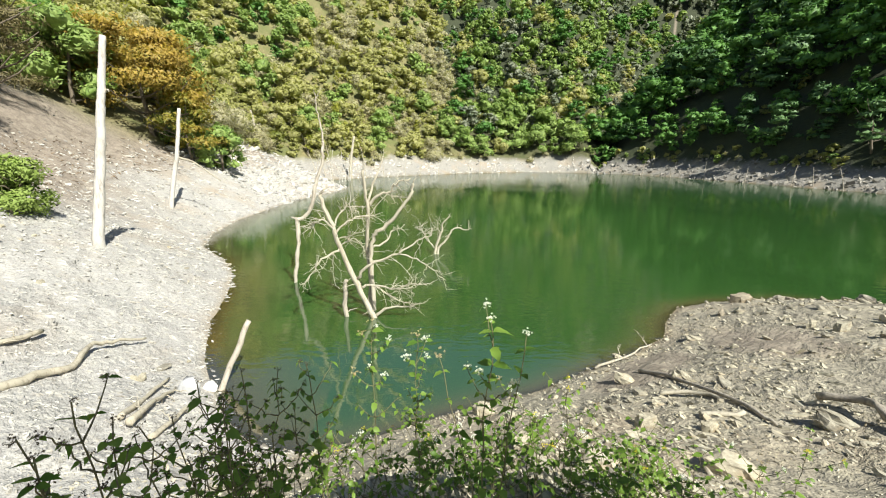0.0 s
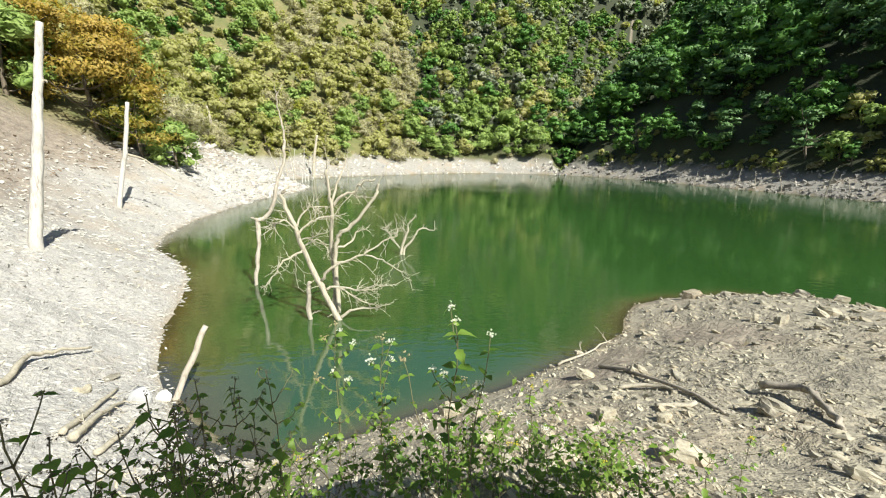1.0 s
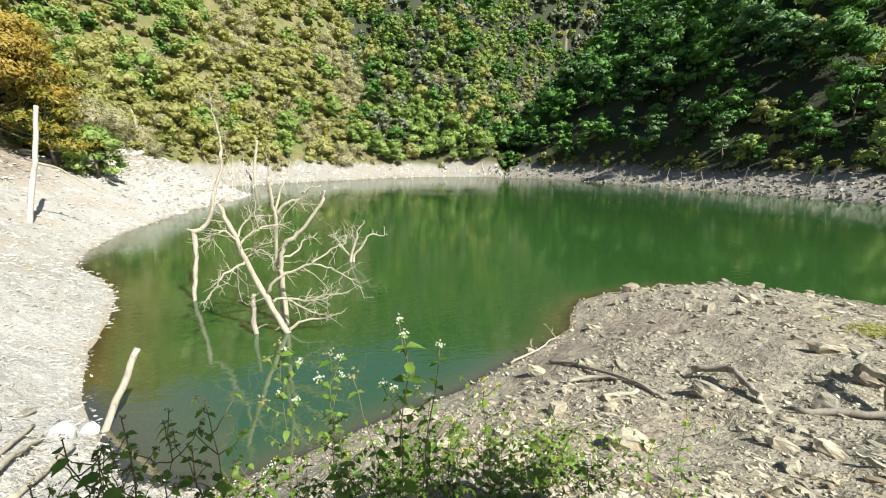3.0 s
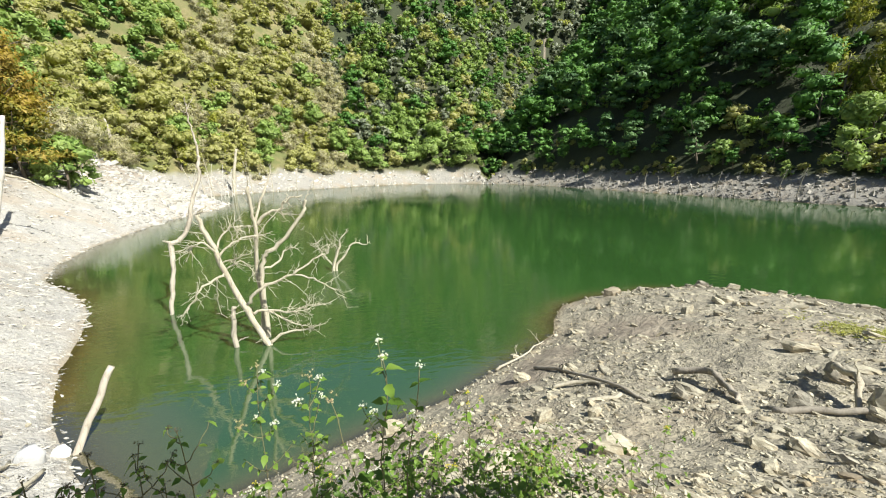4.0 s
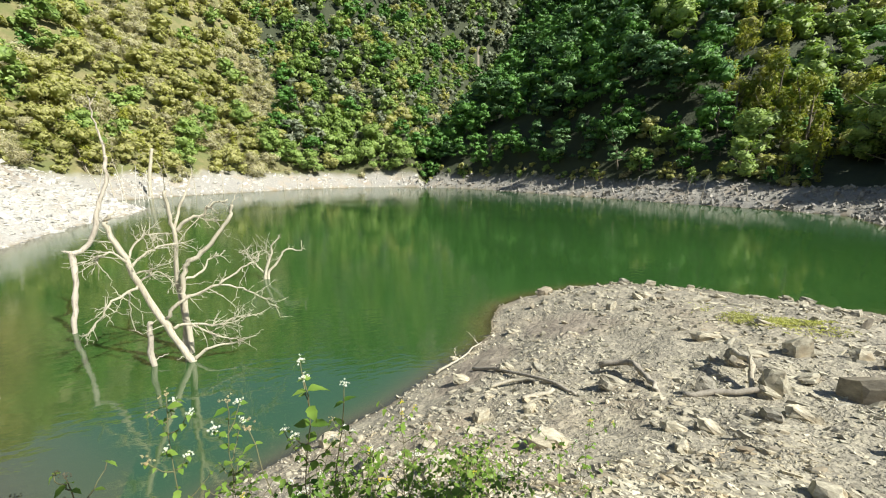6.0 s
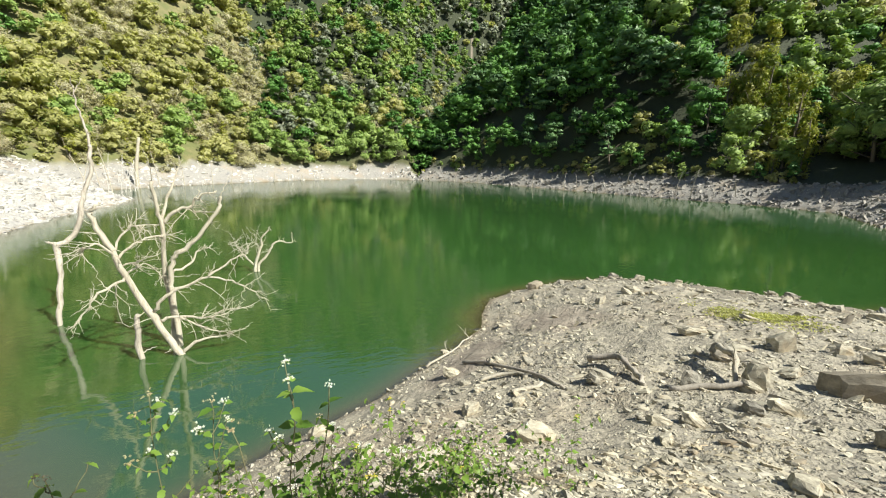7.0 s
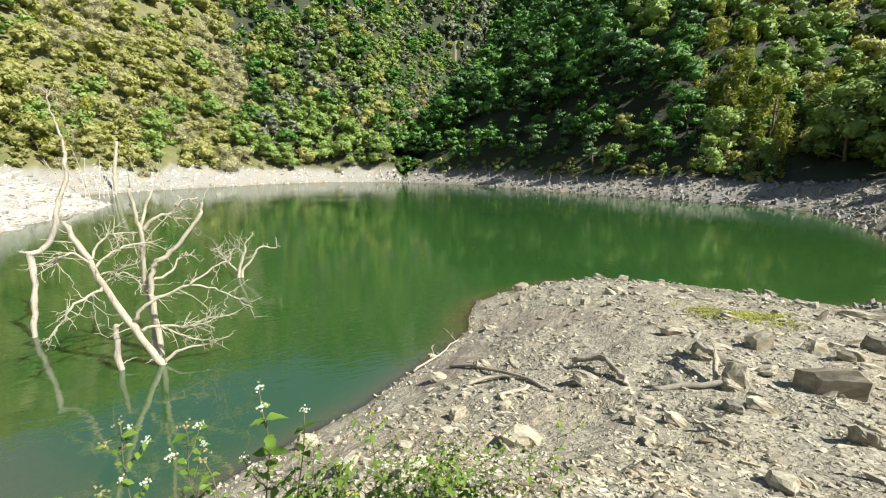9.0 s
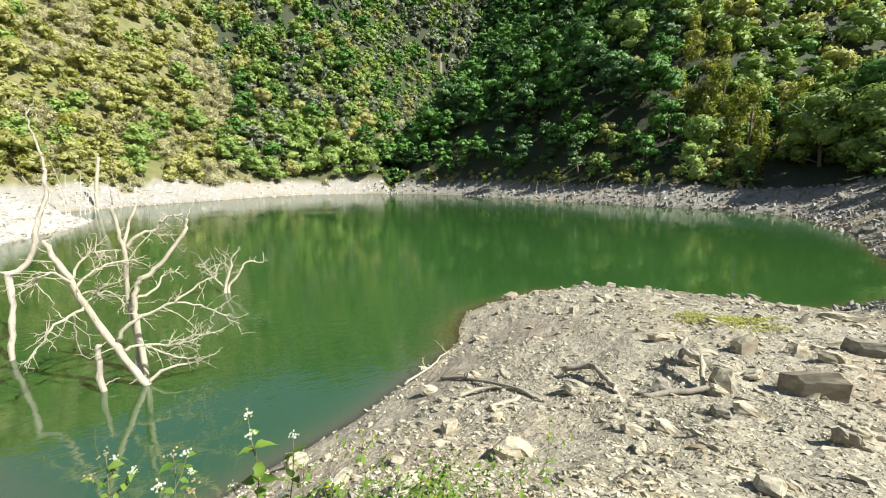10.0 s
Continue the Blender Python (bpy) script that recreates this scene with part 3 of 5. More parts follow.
TREE_WORDS = {
    "dark": ("dense dark green broadleaf tree on the steep slope", "tree"),
    "layered": ("tall dark tree with layered branches on the steep slope", "tree"),
    "green": ("bright green broadleaf tree on the sunny hillside", "tree"),
    "olive": ("olive-yellow leafy shrub on the sunny hillside", "shrub"),
    "dry": ("dry straw-brown brush on the sunny hillside", "shrub"),
    "rust": ("orange-brown autumn tree at the top of the bank", "tree"),
    "bush": ("low bright green bush on the slate bank", "shrub"),
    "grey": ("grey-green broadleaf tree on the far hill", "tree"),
    "gold": ("golden yellow bamboo clump on the wooded slope", "bamboo"),
    "bare": ("half-bare brown tree leaning over the bank", "tree"),
}
GROWTH, CROWNS, TRUNKS = {}, {}, {}


def grown_crown(kind, coarse, variant):
    """The crown of a kind; each step of coarseness has larger and fewer leaves."""
    if (kind, coarse, variant) not in GROWTH:
        leaf, tall, wide, lobes, size, how = KINDS[kind]
        rng = np.random.default_rng(100 * variant + 7 * len(kind) + ord(kind[0]) + 1000 * coarse)
        GROWTH[kind, coarse, variant] = crown(rng, tall, wide, max(8, int(lobes * 0.88**coarse)), size * 1.35**coarse, **how)
    return GROWTH[kind, coarse, variant]


def coarseness(kind, d, s):
    return max(0, min(7, int(math.log(max(d * 0.0043 / (KINDS[kind][4] * s), 0.3) / 0.85) / math.log(1.35))))


def plant_tree(kind, x, y, scale, turn, variant, label=""):
    words, (leaf, tall, wide, _, _, _) = TREE_WORDS[kind], KINDS[kind]
    coarse = coarseness(kind, math.hypot(x, y), scale)
    if (kind, coarse, variant) not in CROWNS:
        CROWNS[kind, coarse, variant] = soft_mesh("crown", *grown_crown(kind, coarse, variant), leaf)
    if (kind, variant) not in TRUNKS:
        rng = np.random.default_rng(variant + 40 * len(kind))
        TRUNKS[kind, variant] = mesh_of("trunk", *limbs(rng, tall, wide, 0.02 * tall + 0.05, 9 if kind in ("rust", "bare") else 5), BARK if kind != "dry" else GREYWOOD, flat=False)
    root = new("tree" if words[1] == "tree" else words[1])
    root.matrix_basis = pose(x, y, ground_at(x, y) - 0.1, 0, 0, turn) @ Matrix.Scale(scale, 4)
    tagged(root, label or words[0], words[1], "trees and shrubs on the hills")
    thing("trunk", TRUNKS[kind, variant], parent=root)
    thing("crown", CROWNS[kind, coarse, variant], parent=root)
    return root


def side(x, y):
    """True on the shaded side of the valley."""
    return np.where(y > 102, x > np.interp(y, [q[1] for q in STREAM], [q[0] for q in STREAM]), away(x, y, SHORE_RIGHT) < away(x, y, SHORE_LEFT))


def species(u, az, far, shore, grown, right, patch, brush):
    """Which kind of plant grows in a spot, and how large."""
    if right:
        if shore < 7.5:
            return ("olive", 0.45) if u < 0.6 else ("dry", 0.5) if u < 0.75 else ("green", 0.4)
        if 56.5 < az < 67.5 and shore < 32 and u < 0.5:
            return "gold", 1.0
        if az < 48:
            return ("dark", 1.0) if u < 0.66 else ("layered", 1.0) if u < 0.96 else ("green", 1.1)
        if az < 58:
            return ("dark", 1.0) if u < 0.45 else ("layered", 0.9) if u < 0.62 else ("green", 1.2) if u < 0.9 else ("olive", 1.1)
        return ("dark", 0.9) if u < 0.12 else ("green", 1.2) if u < 0.72 else ("olive", 1.2)
    if grown < 0.5:
        return ("dry", 0.6) if u < 0.55 else ("olive", 0.5)
    # beyond 262 m half the trees carry the haze in their leaf colour
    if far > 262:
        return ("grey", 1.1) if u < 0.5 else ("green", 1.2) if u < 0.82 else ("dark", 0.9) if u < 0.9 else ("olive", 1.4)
    if az > 3 + 8 * patch and far > 112:
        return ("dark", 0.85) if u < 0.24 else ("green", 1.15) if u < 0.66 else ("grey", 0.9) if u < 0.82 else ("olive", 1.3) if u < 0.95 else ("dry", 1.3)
    if patch > 0.09:
        return ("green", 1.15) if u < 0.7 else ("dark", 0.5) if u < 0.8 else ("olive", 1.2)
    if brush > 0.06:
        return ("dry", 1.2) if u < 0.6 else ("olive", 1.1) if u < 0.88 else ("grey", 0.5)
    return ("olive", 1.25) if u < 0.58 else ("green", 0.95) if u < 0.74 else ("dry", 1.1) if u < 0.93 else ("gold", 0.5)


def forest():
    rng = np.random.default_rng(7)
    # large growth first, then low growth in the gaps
    az, far, low = [], [], []
    for n, a0, a1, r0, r1, small in ((9000, -62, 82, 22, 175, 0), (8500, 2, 46, 150, 428, 0), (9000, -62, 6, 24, 150, 1), (5000, -50, 76, 22, 135, 2), (3500, -42, 4, 165, 300, 0), (5000, 16, 46, 265, 345, 0), (11000, 0, 78, 40, 175, 3)):
        az.append(rng.uniform(a0, a1, n))
        far.append(np.sqrt(rng.uniform(r0**2, r1**2, n)))
        low.append(np.full(n, small))
    az, far, low = np.concatenate(az), np.concatenate(far), np.concatenate(low)
    x, y = far * np.sin(np.radians(az)), far * np.cos(np.radians(az))
    z, grown, shore = height(x, y)
    right = side(x, y)
    ok = (grown > np.where(low == 2, 0.03, 0.4)) & (shore > np.where(right, 2.5, 1.5)) & ((low != 2) | (grown < 0.98) | (right & (shore < 8)))
    # what the hills hide from the lake is left unplanted
    for u in np.linspace(0.15, 0.97, 45):
        ok &= height(x * u, y * u, fine=False)[0] < 4.5 + (z + 9 - 4.5) * u
    patch = fbm(x / 26, y / 26, 3, 77)
    brush = fbm(x / 17, y / 17, 3, 79)
    bare = fbm(x / 13, y / 13, 2, 78)
    cells, chosen = collections.defaultdict(list), []
    for k in np.nonzero(ok)[0]:
        u = rng.uniform()
        kind, s = species(u, az[k], far[k], shore[k], grown[k], right[k], patch[k], brush[k])
        if low[k] == 1:
            kind, s = ("dry", 0.8) if u < (0.75 if brush[k] > 0.04 else 0.25) else ("olive", 0.65)
        elif low[k] == 3:
            kind, s = ("dark", 0.42) if right[k] and u < 0.7 - 0.01 * max(0, az[k] - 40) else ("green", 0.55) if u < 0.8 else ("olive", 0.7)
        elif low[k] == 2:
            s = min(s, 0.5)
        if not right[k] and az[k] < 2 and bare[k] > 0.26 and low[k] < 2:
            continue
        if right[k] and 65 < az[k] < 72.5 and 2.5 < shore[k] < 15:
            continue
        if math.hypot(x[k] + 26, y[k] - 37) < 8.5 or (az[k] < -36 and far[k] < 44):
            continue
        if right[k] and shore[k] < 13:
            s *= 0.62
        s *= float(rng.uniform(0.7, 1.3))
        _, tall, wide, _, _, _ = KINDS[kind]
        rad = wide * s * 0.36
        pack = 0.82 if far[k] < 250 else 0.55
        cx, cy = int(x[k] // 6), int(y[k] // 6)
        if any((x[k] - ox) ** 2 + (y[k] - oy) ** 2 < (pack * (rad + orad)) ** 2 for i in (-1, 0, 1) for j in (-1, 0, 1) for ox, oy, orad in cells[cx + i, cy + j]):
            continue
        cells[cx, cy].append((x[k], y[k], rad))
        chosen.append((float(far[k]), kind, float(x[k]), float(y[k]), float(z[k]), s, float(rng.uniform(0, 360)), int(rng.integers(4))))
    chosen.sort()
    for d, kind, px, py, pz, s, turn, v in chosen[:280]:
        plant_tree(kind, px, py, s, turn, v)
    # the far woods, coarser in leaf the farther they stand
    pieces = collections.defaultdict(list)
    for d, kind, px, py, pz, s, turn, v in chosen[280:]:
        cv, cn, cf = grown_crown(kind, coarseness(kind, d, s), v)
        w = math.radians(turn)
        rot = np.array([[math.cos(w), math.sin(w), 0], [-math.sin(w), math.cos(w), 0], [0, 0, 1]])
        pieces[kind].append((cv @ rot * s + (px, py, pz - 0.2), cf, cn @ rot))
    for kind, found in pieces.items():
        v, f = joined([p[:2] for p in found])
        thing("woods", soft_mesh("woods", v, np.concatenate([p[2] for p in found]), f, KINDS[kind][0]), label=f"{TREE_WORDS[kind][0].split(' on ')[0].split(' at ')[0]} growth covering the far hills", category="woods", kind="stuff")


# the trees at the top of the left-hand bank
plant_tree("rust", -26.2, 38.5, 1.25, 20, 0)
plant_tree("rust", -22.4, 37.6, 0.8, 130, 1)
plant_tree("rust", -31.5, 40.0, 1.0, 220, 2)
plant_tree("green", -20.6, 39.0, 0.7, 40, 3)
plant_tree("green", -29.5, 34.5, 1.1, 10, 1)
plant_tree("green", -23.8, 40.5, 0.8, 100, 2)
plant_tree("bare", -27.4, 25.2, 1.0, 70, 1)
plant_tree("bare", -30.5, 29.5, 1.25, 170, 2)
plant_tree("bare", -24.6, 20.5, 0.8, 250, 3)
plant_tree("bare", -33.5, 33.5, 1.2, 30, 0)
plant_tree("dark", -36.5, 38.0, 0.9, 170, 2)
# the trees that overhang the wooded shore
plant_tree("green", 66.5, 20.0, 1.5, 10, 0)
plant_tree("green", 68.5, 25.5, 1.6, 150, 2)
plant_tree("dark", 71.0, 21.0, 1.2, 220, 3)


forest()


# ---- rocks ----
def rock_hull(rng, flat=0.4, points=16, layers=1, rough=0):
    """An angular block of split stone, about 1 m long, its base at z = 0: verts and triangles."""
    pieces, z0 = [], 0.0
    for layer in range(layers):
        # an uneven many-sided slab: rings of corners, the top one smaller and off centre
        sides = max(4, points // 3)
        w = (np.arange(sides) + rng.uniform(-0.35, 0.35, sides)) * 2 * math.pi / sides
        edge = np.stack([np.cos(w), np.sin(w)], -1) * rng.uniform(0.72, 1.08, (sides, 1))
        rings = [(-1.0, 0.9, 0.0), (1.0, rng.uniform(0.6, 0.9), 0.12)] if points < 12 else [(-1.0, 0.92, 0.0), (0.1, 1.04, 0.04), (1.0, rng.uniform(0.6, 0.88), 0.12)]
        p = np.concatenate([np.concatenate([edge * s + rng.normal(0, j + 1e-6, 2) + rng.normal(0, 0.05, (sides, 2)), np.full((sides, 1), z) + rng.normal(0, 0.12, (sides, 1))], 1) for z, s, j in rings])
        thick = flat / layers
        p = p * (0.5 * rng.uniform(0.8, 1.0), 0.36 * rng.uniform(0.75, 1.1), thick * 0.5) + (rng.normal(0, 0.05), rng.normal(0, 0.05), z0 + thick * 0.45)
        z0 += thick * 0.85
        p[:, 2] += p[:, 0] * rng.normal(0, 0.16) + p[:, 1] * rng.normal(0, 0.16)
        bm = bmesh.new()
        for v in p:
            bm.verts.new(v)
        bmesh.ops.convex_hull(bm, input=bm.verts)
        bmesh.ops.delete(bm, geom=[v for v in bm.verts if not v.link_faces], context="VERTS")
        bmesh.ops.triangulate(bm, faces=bm.faces)
        for _ in range(rough):
            bmesh.ops.subdivide_edges(bm, edges=bm.edges, cuts=1, use_grid_fill=True)
            bmesh.ops.triangulate(bm, faces=bm.faces)
            for v in bm.verts:
                v.co += Vector(rng.normal(0, 0.02, 3)) * Vector((1, 1, 0.8)).length / 1.6
        bm.verts.index_update()
        pieces.append((np.array([v.co[:] for v in bm.verts]), np.array([[v.index for v in f.verts] for f in bm.faces])))
        bm.free()
    return joined(pieces)


rock_rng = np.random.default_rng(21)
ROCKS = [mesh_of("rock", *rock_hull(rock_rng, f, 18, n, 1), SLATE) for f, n in ((0.42, 1), (0.3, 2), (0.55, 1), (0.26, 1), (0.36, 3), (0.6, 1), (0.22, 2), (0.48, 2), (0.35, 1), (0.7, 1))]
WHITE_ROCK = mesh_of("rock", *rock_hull(rock_rng, 0.55, 24, 1, 1), WHITE_STONE, flat=False)
BROWN_SHADE_ROCK = ROCKS[0].copy()
BROWN_SHADE_ROCK.materials[0] = BROWN_SHADE_SLATE
ROCK_WORDS = ["angular grey slate block lying on the gravel", "layered pale slate slab lying on the gravel", "chunky grey-brown stone lying on the gravel",
              "thin flat slate slab lying on the gravel", "stack of split slate layers lying on the gravel", "blocky pale stone lying on the gravel",
              "thin layered slate plate lying on the gravel", "broken two-layered grey stone lying on the gravel", "flattish pale grey stone lying on the gravel", "upright angular grey stone on the gravel"]


def rock(x, y, wide, tall, turn, kind, tilt=(0, 0), label="", group="rocks on the spit", deep=0.8):
    me = ROCKS[kind]
    z = ground_at(x, y)
    s = Matrix.Diagonal((wide, wide * deep, max(tall, 0.04) / (0.42, 0.3, 0.55, 0.26, 0.36, 0.6, 0.22, 0.48, 0.35, 0.7)[kind], 1))
    ob = thing("rock", me, pose(x, y, z - 0.12 * tall - 0.02, tilt[0], tilt[1], turn) @ s, label or ROCK_WORDS[kind], "rock", group)
    return ob


# the large blocks of the spit: x, y, width, height, turn, shape, tilt
for x, y, w, h, turn, kind, tilt, label in [
    (6.15, 1.95, 1.35, 0.50, -73, 0, (22, -4), "long dark-faced slate slab, tilted on the gravel"),
    (7.9, 2.05, 1.05, 0.40, -72, 0, (10, 12), "large angular grey boulder on the gravel"),
    (10.8, 3.3, 1.15, 0.42, -60, 4, (6, -8), "layered slate outcrop at the water's edge"),
    (7.4, 2.6, 0.62, 0.25, -40, 3, (18, 10), ""), (7.0, 3.1, 0.70, 0.42, -55, 0, (24, -10), ""),
    (6.95, 4.4, 1.15, 0.20, -45, 3, (4, 3), "wide flat pale slate slab on the gravel"),
    (5.1, 3.15, 0.46, 0.34, -20, 9, (6, 16), "pointed pale rock standing on the gravel"),
    (5.65, 2.65, 0.56, 0.50, -60, 5, (12, -14), ""), (4.5, 4.15, 0.85, 0.32, -30, 4, (12, 10), "tilted layered slate block on the gravel"),
    (2.6, 3.2, 0.85, 0.28, -12, 8, (2, 4), "broad pale flat-topped stone on the gravel"),
    (3.75, 1.3, 0.60, 0.20, 35, 8, (8, 4), ""), (5.25, 1.35, 0.50, 0.24, -80, 3, (-8, 8), ""),
    (7.8, 8.1, 0.38, 0.34, 10, 5, (0, 10), ""), (8.0, 7.6, 0.45, 0.32, -30, 2, (6, 0), "rounded white stone on the spit"),
    (5.2, 2.15, 0.55, 0.22, -60, 6, (16, 4), ""), (3.7, 2.45, 0.50, 0.16, 20, 3, (8, 6), ""),
    (7.3, 2.2, 0.60, 0.25, -50, 8, (12, -4), ""), (6.05, 3.4, 0.70, 0.40, -58, 4, (26, 6), "upturned flaky slate slab on the gravel"),
    (1.0, 4.4, 1.05, 0.28, 52, 1, (-6, 10), "large pale slate slab near the water"),
    (1.4, 3.2, 0.72, 0.24, 10, 8, (4, -6), ""), (0.65, 5.9, 0.66, 0.40, -10, 5, (0, 6), "white boulder at the water's edge"),
    (2.6, 4.6, 0.42, 0.25, -25, 2, (10, 6), ""), (3.2, 4.3, 0.34, 0.24, 10, 0, (0, 0), ""),
    (8.6, 11.2, 1.0, 0.30, 4, 1, (0, 4), "flat brown slab at the tip of the spit"), (7.2, 9.9, 0.45, 0.40, 60, 9, (14, 0), "dark angular stone at the tip of the spit"),
    (0.55, 2.1, 0.55, 0.22, 30, 8, (4, 6), ""), (1.9, 1.9, 0.45, 0.16, -30, 3, (0, 4), ""),
    (11.6, 5.2, 0.6, 0.26, 10, 2, (0, 0), ""), (9.4, 4.0, 0.5, 0.24, 70, 5, (8, 0), "pale blue-grey stone on the gravel"),
]:
    block = rock(x, y, 0.68 * w, 0.72 * h, turn, kind, (-tilt[0], tilt[1]), label, deep=0.5 if w > 1.0 else 0.75)
    # the long slab's shaded near face is put into this darker colour
    if "dark" in label or "brown" in label:
        block.data = BROWN_SHADE_ROCK


def scatter_rocks(count, where, sizes, seed, group):
    """Middling rocks by chance over a stretch of the bank."""
    rng = np.random.default_rng(seed)
    made = 0
    while made < count:
        x, y = rng.uniform(where[0], where[1]), rng.uniform(where[2], where[3])
        z, grown, shore = (float(v[0]) for v in height(np.array([x]), np.array([y])))
        if shore < -0.3 or grown > 0.3 or math.hypot(x, y) < 1.6:
            continue
        if fbm(np.array([x / 1.8]), np.array([y / 1.8]), 2, 91)[0] < -0.08:
            continue
        w = float(np.clip(sizes[0] * math.exp(rng.normal(0, 0.5)), 0.6 * sizes[0], sizes[1])) * (1 + 0.03 * math.hypot(x, y))
        flat = rng.uniform() < 0.65
        rock(x, y, w * (1.25 if flat else 1), w * (rng.uniform(0.14, 0.3) if flat else rng.uniform(0.3, 0.6)), rng.normal(-55, 35), int(rng.choice([1, 3, 4, 6, 8])) if flat else int(rng.integers(10)), (rng.normal(-14, 9), rng.normal(4, 10)), "", group)
        made += 1


scatter_rocks(215, (0.2, 16, 1.2, 12.5), (0.15, 0.30), 5, "rocks on the spit")
scatter_rocks(30, (-13, -4, 5.5, 26), (0.12, 0.3), 6, "rocks on the steep bank")


def scatter_shards(name, seed, count, az, far, size, keep, label, flat=0.3, material=None, lean=18, corners=12, grain=None, long=1.0):
    """Countless splinters of slate, as one sheet of stuff."""
    rng = np.random.default_rng(seed)
    shapes = [rock_hull(rng, flat * rng.uniform(0.6, 1.5), corners - 1) for _ in range(8)]
    a = np.radians(rng.uniform(az[0], az[1], count))
    r = np.exp(rng.uniform(math.log(far[0]), math.log(far[1]), count))
    x, y = r * np.sin(a), r * np.cos(a)
    z, grown, shore = height(x, y)
    ok = keep(x, y, grown, shore) & (r > 0.9)
    x, y, z, r = x[ok], y[ok], z[ok], r[ok]
    s = size[0] * np.exp(np.clip(rng.normal(0, 0.55, len(x)), -1.2, 0.85)) * (r / far[0]) ** size[1]
    which = rng.integers(8, size=len(x))
    vs, fs, k = [], [], 0
    for w, (v, f) in enumerate(shapes):
        m = which == w
        n = int(m.sum())
        t, p, q = rng.uniform(0, 6.283, n) if grain is None else rng.normal(grain, 0.3, n), np.radians(rng.normal(0, lean, n)), np.radians(rng.normal(0, lean, n))
        rot = np.zeros((n, 3, 3))
        ct, st, cp, sp, cq, sq = np.cos(t), np.sin(t), np.cos(p), np.sin(p), np.cos(q), np.sin(q)
        rot[:, 0] = np.stack([ct * cq, -st * cp + ct * sq * sp, st * sp + ct * sq * cp], -1)
        rot[:, 1] = np.stack([st * cq, ct * cp + st * sq * sp, -ct * sp + st * sq * cp], -1)
        rot[:, 2] = np.stack([-sq, cq * sp, cq * cp], -1)
        stretch = np.stack([long * rng.uniform(0.8, 1.7, n), rng.uniform(0.6, 1.1, n), rng.uniform(0.6, 1.4, n)], -1)
        pts = np.einsum("nij,nkj->nki", rot, v[None] * stretch[:, None]) * s[m][:, None, None] + np.stack([x[m], y[m], z[m] - 0.12 * s[m]], -1)[:, None]
        vs.append(pts.reshape(-1, 3))
        fs.append((f[None] + (np.arange(n) * len(v))[:, None, None]).reshape(-1, 3) + k)
        k += n * len(v)
    me = mesh_of(name, np.concatenate(vs), np.concatenate(fs), material or SHARD)
    return thing(name, me, label=label, category="gravel", kind="stuff")


def on_near(x, y, grown, shore):
    return (lattice(np.floor(x * 97), np.floor(y * 97), 5) > 0.93 * sandy(x, y)) & (shore > -1.0) & (away(x, y, SHORE_NEAR) < away(x, y, SHORE_LEFT) + 0.5) & (y < 14) & (x < 30)


def on_rubble(x, y, grown, shore):
    return on_near(x, y, grown, shore) & (fbm(x / 1.6, y / 1.6, 3, 95) > -0.06)


def on_left(x, y, grown, shore):
    return (shore > -0.4) & (grown < 0.5) & (away(x, y, SHORE_LEFT) < away(x, y, SHORE_NEAR)) & (y < 62)


def on_upper(x, y, grown, shore):
    return (grown < 0.7) & (away(x, y, SHORE_LEFT) + 4 * fbm(x / 2.5, y / 2.5, 3, 74) > 6.5) & (y < 45) & (x < -6) & (away(x, y, SHORE_LEFT) < away(x, y, SHORE_NEAR))


def on_far(x, y, grown, shore):
    return (shore > -0.3) & (grown < 0.6) & (y > 38) & (x < 40)


def on_right(x, y, grown, shore):
    return (shore > -0.5) & (grown < 0.7) & (away(x, y, SHORE_RIGHT) < 9)


scatter_shards("gravel", 1, 40000, (-50, 86), (1.0, 24), (0.0115, 0.55), on_near, "pale grey slate gravel covering the spit", 0.32, None, 30)
scatter_shards("gravel", 2, 24000, (-40, 86), (1.4, 24), (0.034, 0.46), on_rubble, "larger splinters of grey slate on the spit", 0.19, None, 26, 12, -0.9, 1.3)
scatter_shards("stones", 9, 2600, (-5, 86), (1.6, 18), (0.036, 0.68), on_rubble, "broken stones of grey slate on the spit", 0.2, SLATE, 22, 18, -0.9, 1.2)
scatter_shards("gravel", 3, 26000, (-62, -8), (5.5, 62), (0.033, 0.8), on_left, "pale slate chips covering the steep bank", 0.24, SHARD_PALE, 15, 12, -0.15, 1.7)
scatter_shards("twig_litter", 10, 9000, (-62, -20), (13, 45), (0.07, 0.5), on_upper, "dry twigs and brown leaf litter on the upper bank", 0.10, LITTER, 14, 9, -0.3, 3.2)
scatter_shards("gravel", 4, 15000, (-34, 26), (40, 125), (0.26, 0.5), on_far, "grey broken rock along the far shore", 0.4, SHARD_PALE, 26, 12, 0.9, 1.6)
scatter_shards("gravel", 5, 24000, (18, 86), (18, 115), (0.12, 0.82), on_right, "grey broken rock along the wooded shore", 0.5, SHARD_GREY, 28, 9)
scatter_shards("boulders", 8, 19000, (18, 86), (18, 115), (0.155, 0.6), on_right, "tumbled grey boulders along the wooded shore", 0.55, SHARD_GREY, 28, 12)


